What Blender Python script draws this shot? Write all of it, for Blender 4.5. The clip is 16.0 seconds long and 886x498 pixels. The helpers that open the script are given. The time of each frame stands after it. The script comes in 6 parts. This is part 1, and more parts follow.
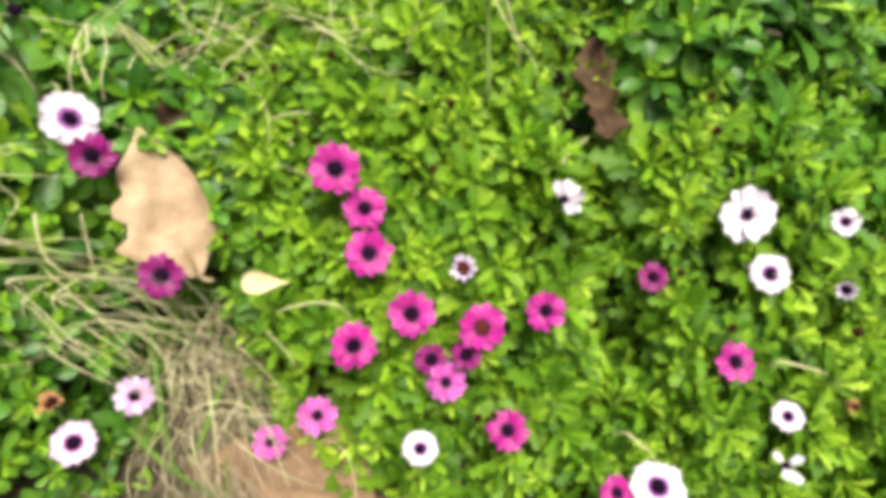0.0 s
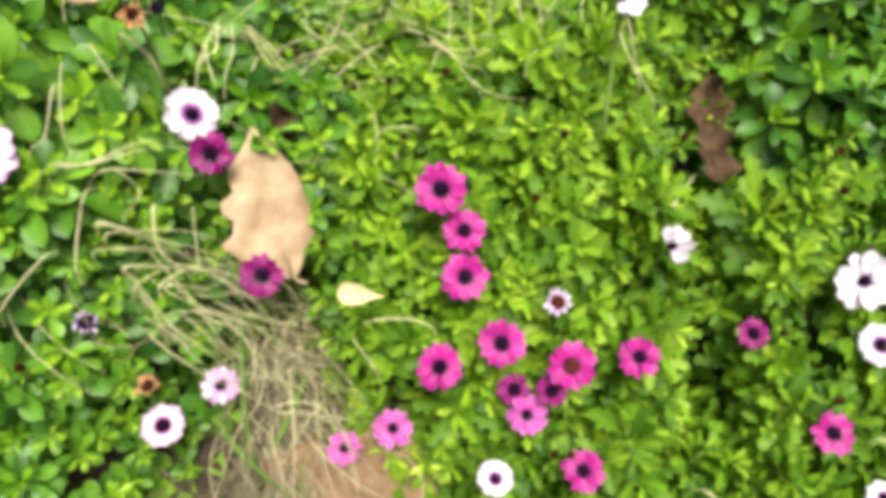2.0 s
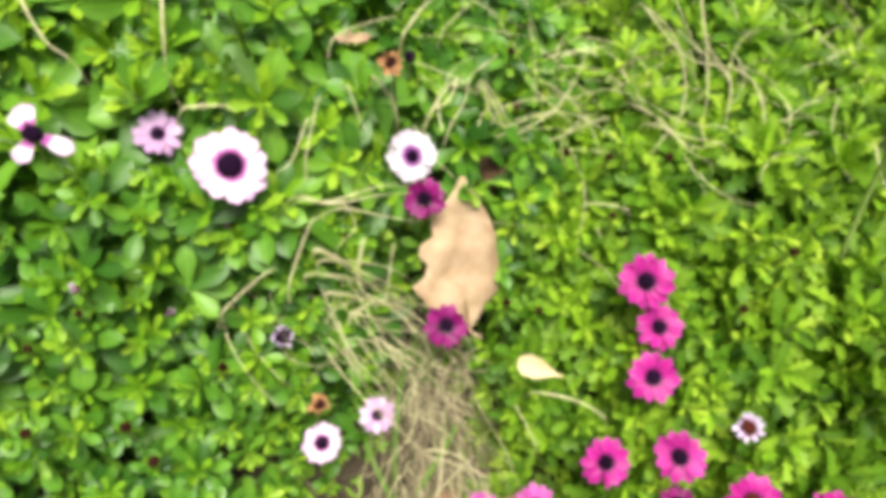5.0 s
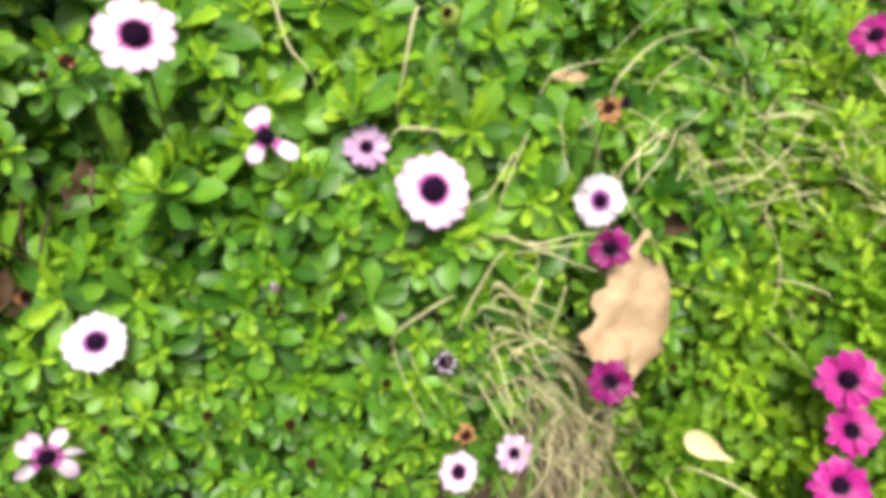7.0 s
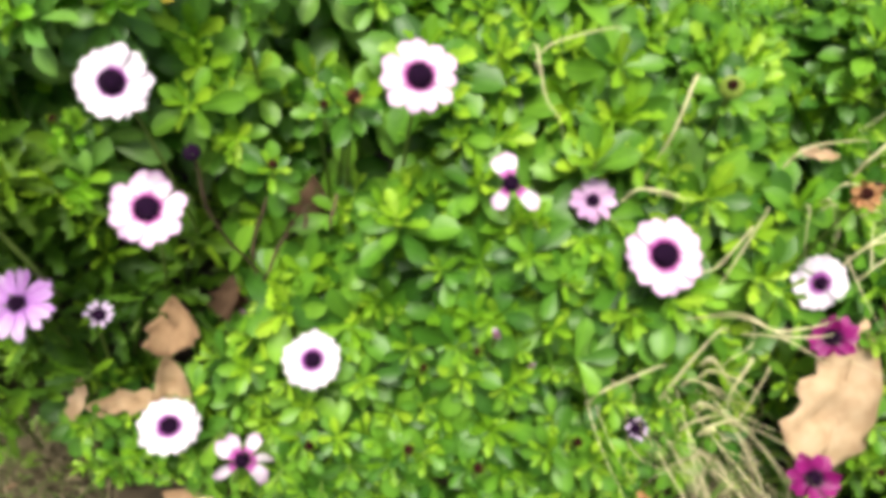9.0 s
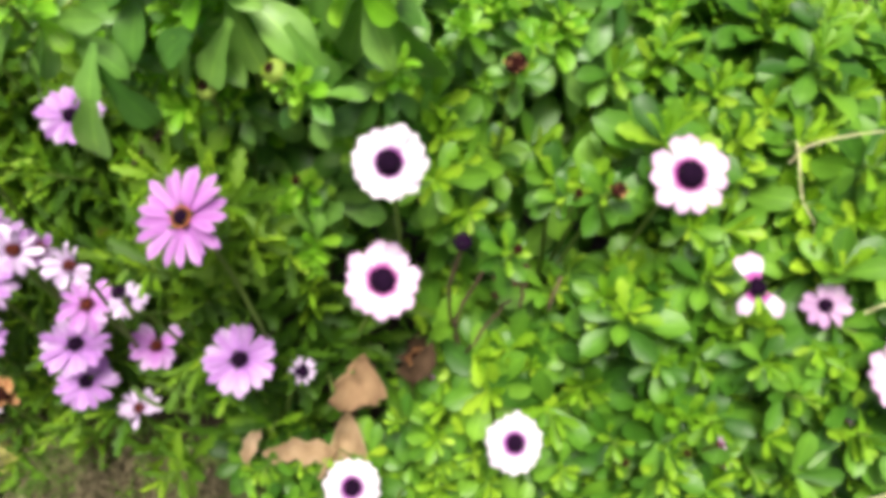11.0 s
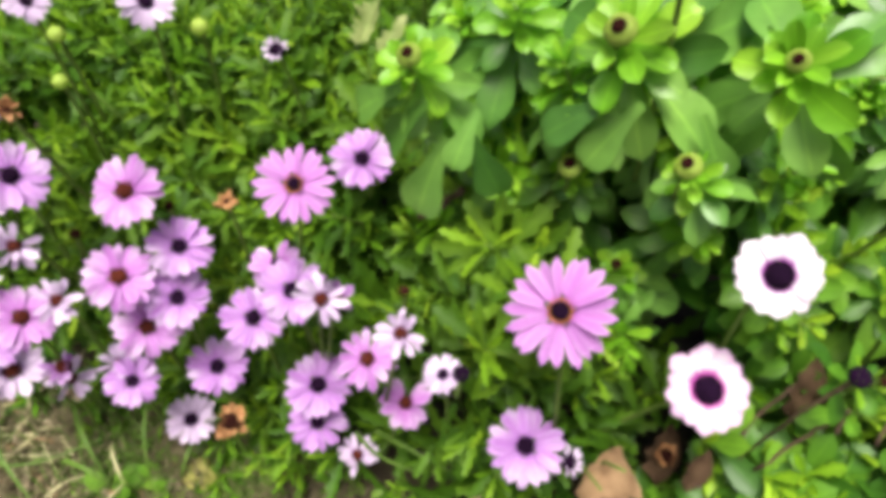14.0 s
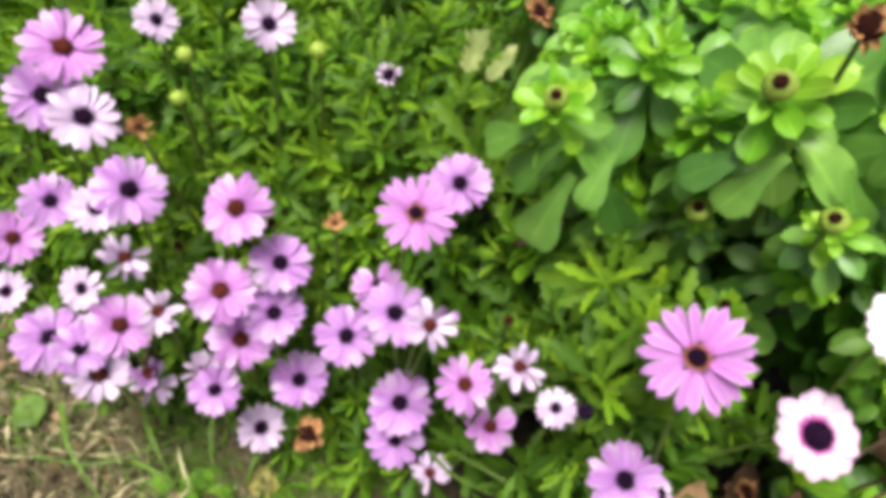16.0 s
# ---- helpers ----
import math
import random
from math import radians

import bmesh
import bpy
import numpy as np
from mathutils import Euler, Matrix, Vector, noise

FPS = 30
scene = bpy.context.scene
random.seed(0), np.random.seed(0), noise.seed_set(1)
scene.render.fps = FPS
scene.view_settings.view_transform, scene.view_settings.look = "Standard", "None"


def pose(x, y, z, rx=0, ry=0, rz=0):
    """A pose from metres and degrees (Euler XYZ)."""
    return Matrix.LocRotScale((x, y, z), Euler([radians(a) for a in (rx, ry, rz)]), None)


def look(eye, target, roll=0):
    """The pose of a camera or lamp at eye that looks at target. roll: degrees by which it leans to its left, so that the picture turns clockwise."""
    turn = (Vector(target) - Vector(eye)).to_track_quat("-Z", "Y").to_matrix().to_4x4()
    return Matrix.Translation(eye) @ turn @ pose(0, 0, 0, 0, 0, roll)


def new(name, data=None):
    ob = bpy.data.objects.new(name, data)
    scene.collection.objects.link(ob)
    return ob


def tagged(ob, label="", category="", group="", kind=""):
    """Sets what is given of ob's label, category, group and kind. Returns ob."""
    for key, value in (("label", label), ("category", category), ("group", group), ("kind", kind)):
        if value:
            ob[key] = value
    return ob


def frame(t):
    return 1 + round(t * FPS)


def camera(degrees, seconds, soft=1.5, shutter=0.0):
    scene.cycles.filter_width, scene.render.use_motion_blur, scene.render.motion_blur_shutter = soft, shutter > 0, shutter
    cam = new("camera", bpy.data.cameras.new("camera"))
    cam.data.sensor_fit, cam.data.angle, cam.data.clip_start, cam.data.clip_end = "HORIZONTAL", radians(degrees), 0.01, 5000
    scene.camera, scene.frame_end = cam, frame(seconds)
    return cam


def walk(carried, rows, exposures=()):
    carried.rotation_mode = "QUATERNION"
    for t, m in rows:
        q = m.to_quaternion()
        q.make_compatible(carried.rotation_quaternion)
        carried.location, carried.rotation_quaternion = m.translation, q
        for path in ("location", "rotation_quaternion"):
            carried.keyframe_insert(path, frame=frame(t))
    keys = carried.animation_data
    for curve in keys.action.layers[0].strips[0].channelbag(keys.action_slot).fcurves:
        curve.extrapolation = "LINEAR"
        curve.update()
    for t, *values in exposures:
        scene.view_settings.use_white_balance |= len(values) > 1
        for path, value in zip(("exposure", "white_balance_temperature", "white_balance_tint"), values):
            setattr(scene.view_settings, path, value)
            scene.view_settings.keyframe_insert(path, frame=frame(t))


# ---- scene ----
cam = camera(73.09, 16.0, soft=5.8)
PATH = [  # seconds, eye x y z, turn x y z
    (0.0, 0.0000, 0.0000, 0.5427, 41.13, -4.02, 4.59),
    (0.5, -0.0107, 0.0020, 0.5443, 40.81, -4.07, 6.36),
    (1.0, -0.0211, 0.0047, 0.5463, 40.39, -4.26, 8.46),
    (1.5, -0.0306, 0.0100, 0.5493, 40.14, -4.39, 10.44),
    (2.0, -0.0408, 0.0152, 0.5535, 39.90, -4.65, 12.47),
    (2.5, -0.0525, 0.0194, 0.5592, 39.87, -4.73, 14.48),
    (3.0, -0.0656, 0.0233, 0.5647, 39.93, -4.76, 16.66),
    (3.5, -0.0798, 0.0270, 0.5692, 39.76, -4.83, 19.23),
    (6.0, -0.1556, 0.0222, 0.5730, 39.48, -4.80, 34.28),
    (6.5, -0.1761, 0.0140, 0.5741, 39.26, -4.71, 37.39),
    (7.0, -0.1979, 0.0050, 0.5745, 38.90, -5.13, 40.20),
    (7.5, -0.2208, -0.0059, 0.5740, 38.95, -5.31, 42.60),
    (8.0, -0.2437, -0.0207, 0.5747, 38.89, -5.28, 45.09),
    (8.5, -0.2662, -0.0372, 0.5759, 38.95, -5.25, 47.66),
    (11.0, -0.3936, -0.1174, 0.5851, 39.31, -5.46, 57.08),
    (11.5, -0.4133, -0.1353, 0.5840, 39.63, -4.69, 58.89),
    (12.0, -0.4327, -0.1526, 0.5822, 39.54, -4.08, 61.42),
    (12.5, -0.4527, -0.1694, 0.5802, 39.95, -4.09, 62.85),
    (13.0, -0.4711, -0.1857, 0.5782, 40.28, -4.47, 64.06),
    (13.5, -0.4866, -0.2032, 0.5760, 40.46, -4.86, 65.60),
    (14.0, -0.4988, -0.2199, 0.5743, 40.38, -5.32, 67.24),
    (14.5, -0.5095, -0.2357, 0.5745, 40.21, -5.81, 68.26),
    (15.0, -0.5174, -0.2494, 0.5754, 40.12, -6.30, 68.85),
    (15.5, -0.5235, -0.2609, 0.5779, 40.16, -6.55, 69.23),
    (16.0, -0.5291, -0.2706, 0.5812, 40.30, -6.43, 69.73),
]
walk(cam, [(t, pose(x, y, z, rx, ry, rz)) for t, x, y, z, rx, ry, rz in PATH], [(0.0, 1.0), (6.0, 0.99), (11.0, 0.95), (16.0, 0.9)])

# ---- light ----
sky_world = bpy.data.worlds.new("sky")
scene.world = sky_world
sky_world.use_nodes = True
wn = sky_world.node_tree
sky = wn.nodes.new("ShaderNodeTexSky")
sky.sky_type, sky.sun_disc = "NISHITA", False
sky.sun_elevation, sky.sun_rotation = radians(74), radians(150)
sky.air_density, sky.dust_density, sky.ozone_density = 0.4, 6.0, 0.2
bg = wn.nodes["Background"]
bg.inputs["Strength"].default_value = 0.088
wn.links.new(sky.outputs["Color"], bg.inputs["Color"])
sun = new("sun", bpy.data.lights.new("sun", "SUN"))
sun.data.energy, sun.data.angle, sun.data.color = 3.0, radians(24), (1.0, 0.96, 0.88)
sun.matrix_world = look((0.25, -0.45, 2.2), (0, 0, 0))

# ---- materials ----


def shader(name, rough=0.5, spec=0.4):
    mat = bpy.data.materials.new(name)
    mat.use_nodes = True
    nt = mat.node_tree
    b = nt.nodes["Principled BSDF"]
    b.inputs["Roughness"].default_value = rough
    b.inputs["Specular IOR Level"].default_value = spec
    return mat, nt, b


def node(nt, kind, **values):
    n = nt.nodes.new(kind)
    for key, value in values.items():
        if key in n.inputs:
            n.inputs[key].default_value = value
    return n


def ramp(nt, factor, stops):
    r = nt.nodes.new("ShaderNodeValToRGB")
    while len(r.color_ramp.elements) < len(stops):
        r.color_ramp.elements.new(0.5)
    for e, (p, c) in zip(r.color_ramp.elements, stops):
        e.position, e.color = p, (*c, 1)
    nt.links.new(factor, r.inputs["Fac"])
    return r.outputs["Color"]


def mix(nt, factor, a, b, blend="MIX"):
    m = nt.nodes.new("ShaderNodeMix")
    m.data_type, m.blend_type = "RGBA", blend
    for sock, value in ((m.inputs[0], factor), (m.inputs[6], a), (m.inputs[7], b)):
        if isinstance(value, bpy.types.NodeSocket):
            nt.links.new(value, sock)
        elif isinstance(value, tuple):
            sock.default_value = (*value, 1)
        else:
            sock.default_value = value
    return m.outputs[2]


def math_node(nt, op, a, b=0.0):
    m = nt.nodes.new("ShaderNodeMath")
    m.operation = op
    for sock, value in zip(m.inputs, (a, b)):
        if isinstance(value, bpy.types.NodeSocket):
            nt.links.new(value, sock)
        else:
            sock.default_value = value
    return m.outputs[0]


def chance(nt):
    """One random number a piece: for objects of their own and for joined ones."""
    isl = nt.nodes.new("ShaderNodeNewGeometry").outputs["Random Per Island"]
    obj = nt.nodes.new("ShaderNodeObjectInfo").outputs["Random"]
    return math_node(nt, "FRACT", math_node(nt, "ADD", isl, obj))


def grain(nt, scale, detail=4.0):
    place = nt.nodes.new("ShaderNodeNewGeometry")
    n = node(nt, "ShaderNodeTexNoise", Scale=scale, Detail=detail)
    nt.links.new(place.outputs["Position"], n.inputs["Vector"])
    return n.outputs["Fac"]


def relief(nt, b, height, strength, distance=0.001):
    bump = node(nt, "ShaderNodeBump", Strength=strength, Distance=distance)
    nt.links.new(height, bump.inputs["Height"])
    nt.links.new(bump.outputs["Normal"], b.inputs["Normal"])


def thin(mat, nt, b, colour, amount, tint=(1, 1, 1)):
    """Lets some light through a leaf or petal."""
    tr = nt.nodes.new("ShaderNodeBsdfTranslucent")
    nt.links.new(mix(nt, 1.0, colour, tint, "MULTIPLY"), tr.inputs["Color"])
    m = node(nt, "ShaderNodeMixShader", Fac=amount)
    out = nt.nodes["Material Output"]
    nt.links.new(b.outputs[0], m.inputs[1])
    nt.links.new(tr.outputs[0], m.inputs[2])
    nt.links.new(m.outputs[0], out.inputs["Surface"])


def uv_axes(nt):
    uv = nt.nodes.new("ShaderNodeUVMap")
    sep = nt.nodes.new("ShaderNodeSeparateXYZ")
    nt.links.new(uv.outputs[0], sep.inputs[0])
    return sep.outputs[0], sep.outputs[1]


def leaf_material(name, tones, rough=0.42, through_amount=0.3, gloss=0.36):
    mat, nt, b = shader(name, rough, gloss)
    base = ramp(nt, chance(nt), [(i / (len(tones) - 1), c) for i, c in enumerate(tones)])
    u, v = uv_axes(nt)
    rib = math_node(nt, "ABSOLUTE", math_node(nt, "SUBTRACT", u, 0.5))
    ribline = ramp(nt, rib, [(0.0, (1.35, 1.3, 1.2)), (0.07, (1, 1, 1)), (1.0, (1, 1, 1))])
    blotch = ramp(nt, grain(nt, 90), [(0.3, (0.82, 0.85, 0.8)), (0.7, (1.12, 1.1, 1.1))])
    colour = mix(nt, 1.0, mix(nt, 1.0, base, ribline, "MULTIPLY"), blotch, "MULTIPLY")
    patch = ramp(nt, grain(nt, 11, 2), [(0.38, (0.76, 0.84, 0.8)), (0.62, (1.22, 1.12, 1.1))])
    colour = mix(nt, 1.0, colour, patch, "MULTIPLY")
    nt.links.new(colour, b.inputs["Base Color"])
    relief(nt, b, grain(nt, 350), 0.25)
    thin(mat, nt, b, colour, through_amount, (1.1, 1.2, 0.6))
    return mat


def petal_material(name, root, body, tip, edge, reach=0.2, rough=0.42, fade=0.12, rim_from=0.0, uneven=1.0, pale_glint=0.0):
    """A ray petal: dark root, body, paler tip and rim, fine veins; some petals whitened towards their ends, part pale
    tip, part painted glint.
    """
    mat, nt, b = shader(name, rough, 0.45)
    u, v = uv_axes(nt)
    along = ramp(nt, v, [(0.0, root), (reach * 0.75, root), (reach + fade, body), (0.75, body), (1.0, tip)])
    side = math_node(nt, "MULTIPLY", math_node(nt, "ABSOLUTE", math_node(nt, "SUBTRACT", u, 0.5)), 2.0)
    outer = ramp(nt, v, [(rim_from, (0, 0, 0)), (1.0, (0.85, 0.85, 0.85))])
    rim = math_node(nt, "MULTIPLY", math_node(nt, "POWER", side, 2.2), outer)
    veins = nt.nodes.new("ShaderNodeTexWave")
    veins.wave_type, veins.bands_direction = "BANDS", "X"
    veins.inputs["Scale"].default_value, veins.inputs["Distortion"].default_value = 2.2, 0.4
    uv = nt.nodes.new("ShaderNodeUVMap")
    nt.links.new(uv.outputs[0], veins.inputs["Vector"])
    luck = chance(nt)
    k = uneven
    tone = ramp(nt, luck, [(0.0, (1 - 0.22 * k, 1 - 0.26 * k, 1 - 0.2 * k)), (0.5, (0.98, 0.97, 0.98)), (1.0, (1 + 0.1 * k, 1 + 0.12 * k, 1 + 0.1 * k))])
    lines = ramp(nt, veins.outputs["Fac"], [(0.0, (1 - 0.16 * k, 1 - 0.22 * k, 1 - 0.13 * k)), (1.0, (1 + 0.06 * k, 1 + 0.07 * k, 1 + 0.06 * k))])
    colour = mix(nt, rim, along, edge)
    colour = mix(nt, 1.0, mix(nt, 1.0, colour, tone, "MULTIPLY"), lines, "MULTIPLY")
    if pale_glint:
        # whitish glints painted into the colour of some petals, on top of pale tips
        some = ramp(nt, math_node(nt, "FRACT", math_node(nt, "MULTIPLY", luck, 7.3)), [(0.45, (0, 0, 0)), (1.0, (pale_glint, pale_glint, pale_glint))])
        ends = ramp(nt, math_node(nt, "ADD", v, math_node(nt, "MULTIPLY", grain(nt, 130, 2), 0.5)), [(0.55, (0, 0, 0)), (1.0, (1, 1, 1))])
        colour = mix(nt, math_node(nt, "MULTIPLY", some, ends), colour, (0.86, 0.78, 0.87))
    nt.links.new(colour, b.inputs["Base Color"])
    relief(nt, b, veins.outputs["Fac"], 0.3, 0.0006)
    thin(mat, nt, b, colour, 0.25)
    return mat


def rough_material(name, tones, scale=60, rough=0.8, bump=0.6, through_amount=0.0, distance=0.002, gloss=0.25):
    mat, nt, b = shader(name, rough, gloss)
    a = grain(nt, scale, 6)
    c = grain(nt, scale * 0.13, 3)
    colour = ramp(nt, a, [(0.28 + 0.44 * i / (len(tones) - 1), t) for i, t in enumerate(tones)])
    colour = mix(nt, 1.0, colour, ramp(nt, c, [(0.3, (0.72, 0.7, 0.68)), (0.7, (1.15, 1.15, 1.12))]), "MULTIPLY")
    tone = ramp(nt, chance(nt), [(0.0, (0.8, 0.78, 0.75)), (1.0, (1.15, 1.13, 1.1))])
    colour = mix(nt, 1.0, colour, tone, "MULTIPLY")
    nt.links.new(colour, b.inputs["Base Color"])
    relief(nt, b, a, bump, distance)
    if through_amount:
        thin(mat, nt, b, colour, through_amount)
    return mat


# grown leaves: darker by age, and darkened further for shade between the shoots
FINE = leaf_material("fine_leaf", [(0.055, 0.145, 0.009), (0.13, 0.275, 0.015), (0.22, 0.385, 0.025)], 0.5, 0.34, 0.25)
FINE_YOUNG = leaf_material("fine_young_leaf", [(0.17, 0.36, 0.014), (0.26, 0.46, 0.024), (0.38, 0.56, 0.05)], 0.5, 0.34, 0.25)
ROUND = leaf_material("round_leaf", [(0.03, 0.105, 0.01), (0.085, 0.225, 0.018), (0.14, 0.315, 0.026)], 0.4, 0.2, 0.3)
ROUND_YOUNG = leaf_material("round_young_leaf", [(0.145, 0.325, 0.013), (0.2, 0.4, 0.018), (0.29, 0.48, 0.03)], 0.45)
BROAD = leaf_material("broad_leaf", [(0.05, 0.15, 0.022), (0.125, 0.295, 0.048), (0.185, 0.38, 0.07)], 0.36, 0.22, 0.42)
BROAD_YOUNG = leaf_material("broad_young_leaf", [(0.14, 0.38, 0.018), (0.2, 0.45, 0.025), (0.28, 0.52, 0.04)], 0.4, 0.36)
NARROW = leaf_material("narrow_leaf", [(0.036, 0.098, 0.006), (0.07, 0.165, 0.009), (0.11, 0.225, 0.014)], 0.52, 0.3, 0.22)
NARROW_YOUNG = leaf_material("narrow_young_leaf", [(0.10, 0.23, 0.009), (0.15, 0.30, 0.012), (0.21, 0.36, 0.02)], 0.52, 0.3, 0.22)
STEM = rough_material("green_stem", [(0.1, 0.18, 0.03), (0.17, 0.27, 0.05)], 200, 0.6, 0.3)
LIGHT_STEM = rough_material("light_green_stem", [(0.14, 0.24, 0.04), (0.22, 0.34, 0.07)], 200, 0.6, 0.3, 0.1)
BARK = rough_material("brown_stem", [(0.06, 0.04, 0.025), (0.16, 0.11, 0.07)], 150, 0.85)
MAGENTA = petal_material("magenta_petal", (0.07, 0.004, 0.05), (0.5, 0.012, 0.25), (0.6, 0.03, 0.36), (0.6, 0.07, 0.4), 0.26)
MAGENTA_DARK = petal_material("dark_magenta_petal", (0.025, 0.003, 0.025), (0.26, 0.005, 0.14), (0.36, 0.01, 0.2), (0.36, 0.02, 0.22), 0.3)
PINK = petal_material("pink_petal", (0.12, 0.01, 0.09), (0.62, 0.09, 0.42), (0.72, 0.2, 0.56), (0.7, 0.2, 0.55))
WHITE = petal_material("white_petal", (0.36, 0.07, 0.38), (0.78, 0.74, 0.78), (0.77, 0.72, 0.77), (0.7, 0.54, 0.69), 0.38, 0.42, 0.0, 0.6, 0.6)
PLAIN_WHITE = petal_material("plain_white_petal", (0.4, 0.14, 0.42), (0.78, 0.74, 0.78), (0.77, 0.72, 0.77), (0.72, 0.58, 0.71), 0.14, 0.42, 0.04, 0.6, 0.6)
RIMMED = petal_material("pink_rimmed_petal", (0.46, 0.07, 0.36), (0.79, 0.72, 0.78), (0.68, 0.42, 0.64), (0.6, 0.24, 0.54), 0.41, 0.42, 0.02, 0.5, 0.7)
PALE = petal_material("pale_pink_petal", (0.2, 0.03, 0.2), (0.7, 0.46, 0.68), (0.68, 0.44, 0.67), (0.64, 0.36, 0.63), pale_glint=0.6)
PURPLE = petal_material("purple_petal", (0.3, 0.11, 0.42), (0.5, 0.22, 0.6), (0.6, 0.33, 0.71), (0.72, 0.5, 0.8), 0.16, pale_glint=0.45)
LILAC = petal_material("lilac_petal", (0.42, 0.12, 0.44), (0.57, 0.22, 0.62), (0.66, 0.34, 0.73), (0.77, 0.55, 0.82), 0.16, pale_glint=0.45)
OPEN_LILAC = petal_material("open_lilac_petal", (0.42, 0.12, 0.44), (0.53, 0.2, 0.57), (0.58, 0.27, 0.63), (0.68, 0.44, 0.72), 0.16)
PALE_LILAC = petal_material("pale_lilac_petal", (0.3, 0.16, 0.4), (0.74, 0.6, 0.79), (0.79, 0.68, 0.83), (0.78, 0.64, 0.82))
DISC = rough_material("dark_disc", [(0.007, 0.0025, 0.011), (0.02, 0.006, 0.028)], 900, 0.9, 0.9, gloss=0.06)
RUST = rough_material("rust_disc", [(0.04, 0.008, 0.008), (0.12, 0.028, 0.014)], 900, 0.8, 0.9, gloss=0.08)
POLLEN = rough_material("orange_pollen", [(0.25, 0.07, 0.01), (0.5, 0.2, 0.03)], 900, 0.7, 0.5)
DEAD = rough_material("dry_flower", [(0.16, 0.065, 0.026), (0.42, 0.21, 0.09), (0.6, 0.37, 0.19)], 260, 0.8, 0.6, 0.15)
TAN_LEAF = rough_material("tan_dry_leaf", [(0.44, 0.305, 0.18), (0.55, 0.41, 0.26), (0.62, 0.485, 0.33)], 70, 0.65, 0.5, 0.1)
BROWN_LEAF = rough_material("brown_dry_leaf", [(0.18, 0.11, 0.06), (0.30, 0.195, 0.11), (0.39, 0.265, 0.155)], 70, 0.7, 0.6, 0.08)
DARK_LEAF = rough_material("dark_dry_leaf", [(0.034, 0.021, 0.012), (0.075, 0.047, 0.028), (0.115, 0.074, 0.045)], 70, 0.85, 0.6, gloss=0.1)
OLD_STRAW = rough_material("old_straw", [(0.075, 0.066, 0.036), (0.15, 0.13, 0.075), (0.25, 0.22, 0.135)], 120, 0.75, 0.3, 0.1)
MID_LEAF = rough_material("light_brown_dry_leaf", [(0.26, 0.17, 0.095), (0.4, 0.285, 0.17), (0.5, 0.375, 0.24)], 70, 0.7, 0.6, 0.08)
YELLOW_LEAF = rough_material("yellowing_leaf", [(0.2, 0.21, 0.04), (0.34, 0.32, 0.08)], 90, 0.6, 0.3, 0.15)
BRIGHT_LEAF = rough_material("yellow_leaf", [(0.5, 0.42, 0.03), (0.62, 0.55, 0.08)], 90, 0.6, 0.3, 0.2)
PALE_LEAF = rough_material("withered_leaf", [(0.17, 0.24, 0.07), (0.33, 0.39, 0.16)], 90, 0.7, 0.4, 0.15)
STRAW = rough_material("straw", [(0.48, 0.47, 0.25), (0.63, 0.61, 0.36), (0.75, 0.72, 0.47)], 120, 0.55, 0.3, 0.25)
TAUPE = rough_material("weathered_straw", [(0.21, 0.175, 0.11), (0.33, 0.28, 0.185), (0.46, 0.40, 0.28)], 120, 0.65, 0.3, 0.15)
GRASS = rough_material("grass_blade", [(0.07, 0.15, 0.02), (0.14, 0.25, 0.04)], 120, 0.5, 0.3, 0.2)
CREAM = rough_material("cream_petal", [(0.66, 0.52, 0.26), (0.74, 0.63, 0.4)], 90, 0.5, 0.3, 0.2)
SOIL = rough_material("soil", [(0.018, 0.014, 0.009), (0.04, 0.032, 0.02), (0.07, 0.055, 0.035)], 45, 0.95, 1.0, 0.0, 0.006)
LAWN = rough_material("lawn_earth", [(0.018, 0.019, 0.009), (0.04, 0.038, 0.017), (0.07, 0.063, 0.03)], 60, 0.95, 1.0, 0.0, 0.006)

# ---- mesh helpers ----
UP = Vector((0, 0, 1))
rng = np.random.default_rng(7)


def mesh(name, verts, faces, mats, uvs=None, smooth=True, slots=None):
    me = bpy.data.meshes.new(name)
    me.from_pydata([tuple(v) for v in verts], [], [tuple(f) for f in faces])
    for m in mats:
        me.materials.append(m)
    if uvs is not None:
        layer = me.uv_layers.new(name="UVMap")
        idx = np.empty(len(me.loops), int)
        me.loops.foreach_get("vertex_index", idx)
        layer.data.foreach_set("uv", np.asarray(uvs, float)[idx].ravel())
    if slots is not None:
        me.polygons.foreach_set("material_index", slots)
    me.polygons.foreach_set("use_smooth", [smooth] * len(me.polygons))
    me.update()
    return me


def put(name, me, parent=None, m=None, label=""):
    ob = new(name, me)
    if parent is not None:
        ob.parent = parent
    if m is not None:
        ob.matrix_basis = m
    return tagged(ob, label)


def thing(name, place, label, category, group="", kind=""):
    ob = new(name)
    ob.location = place
    ob.empty_display_size = 0.01
    return tagged(ob, label, category, group, kind)


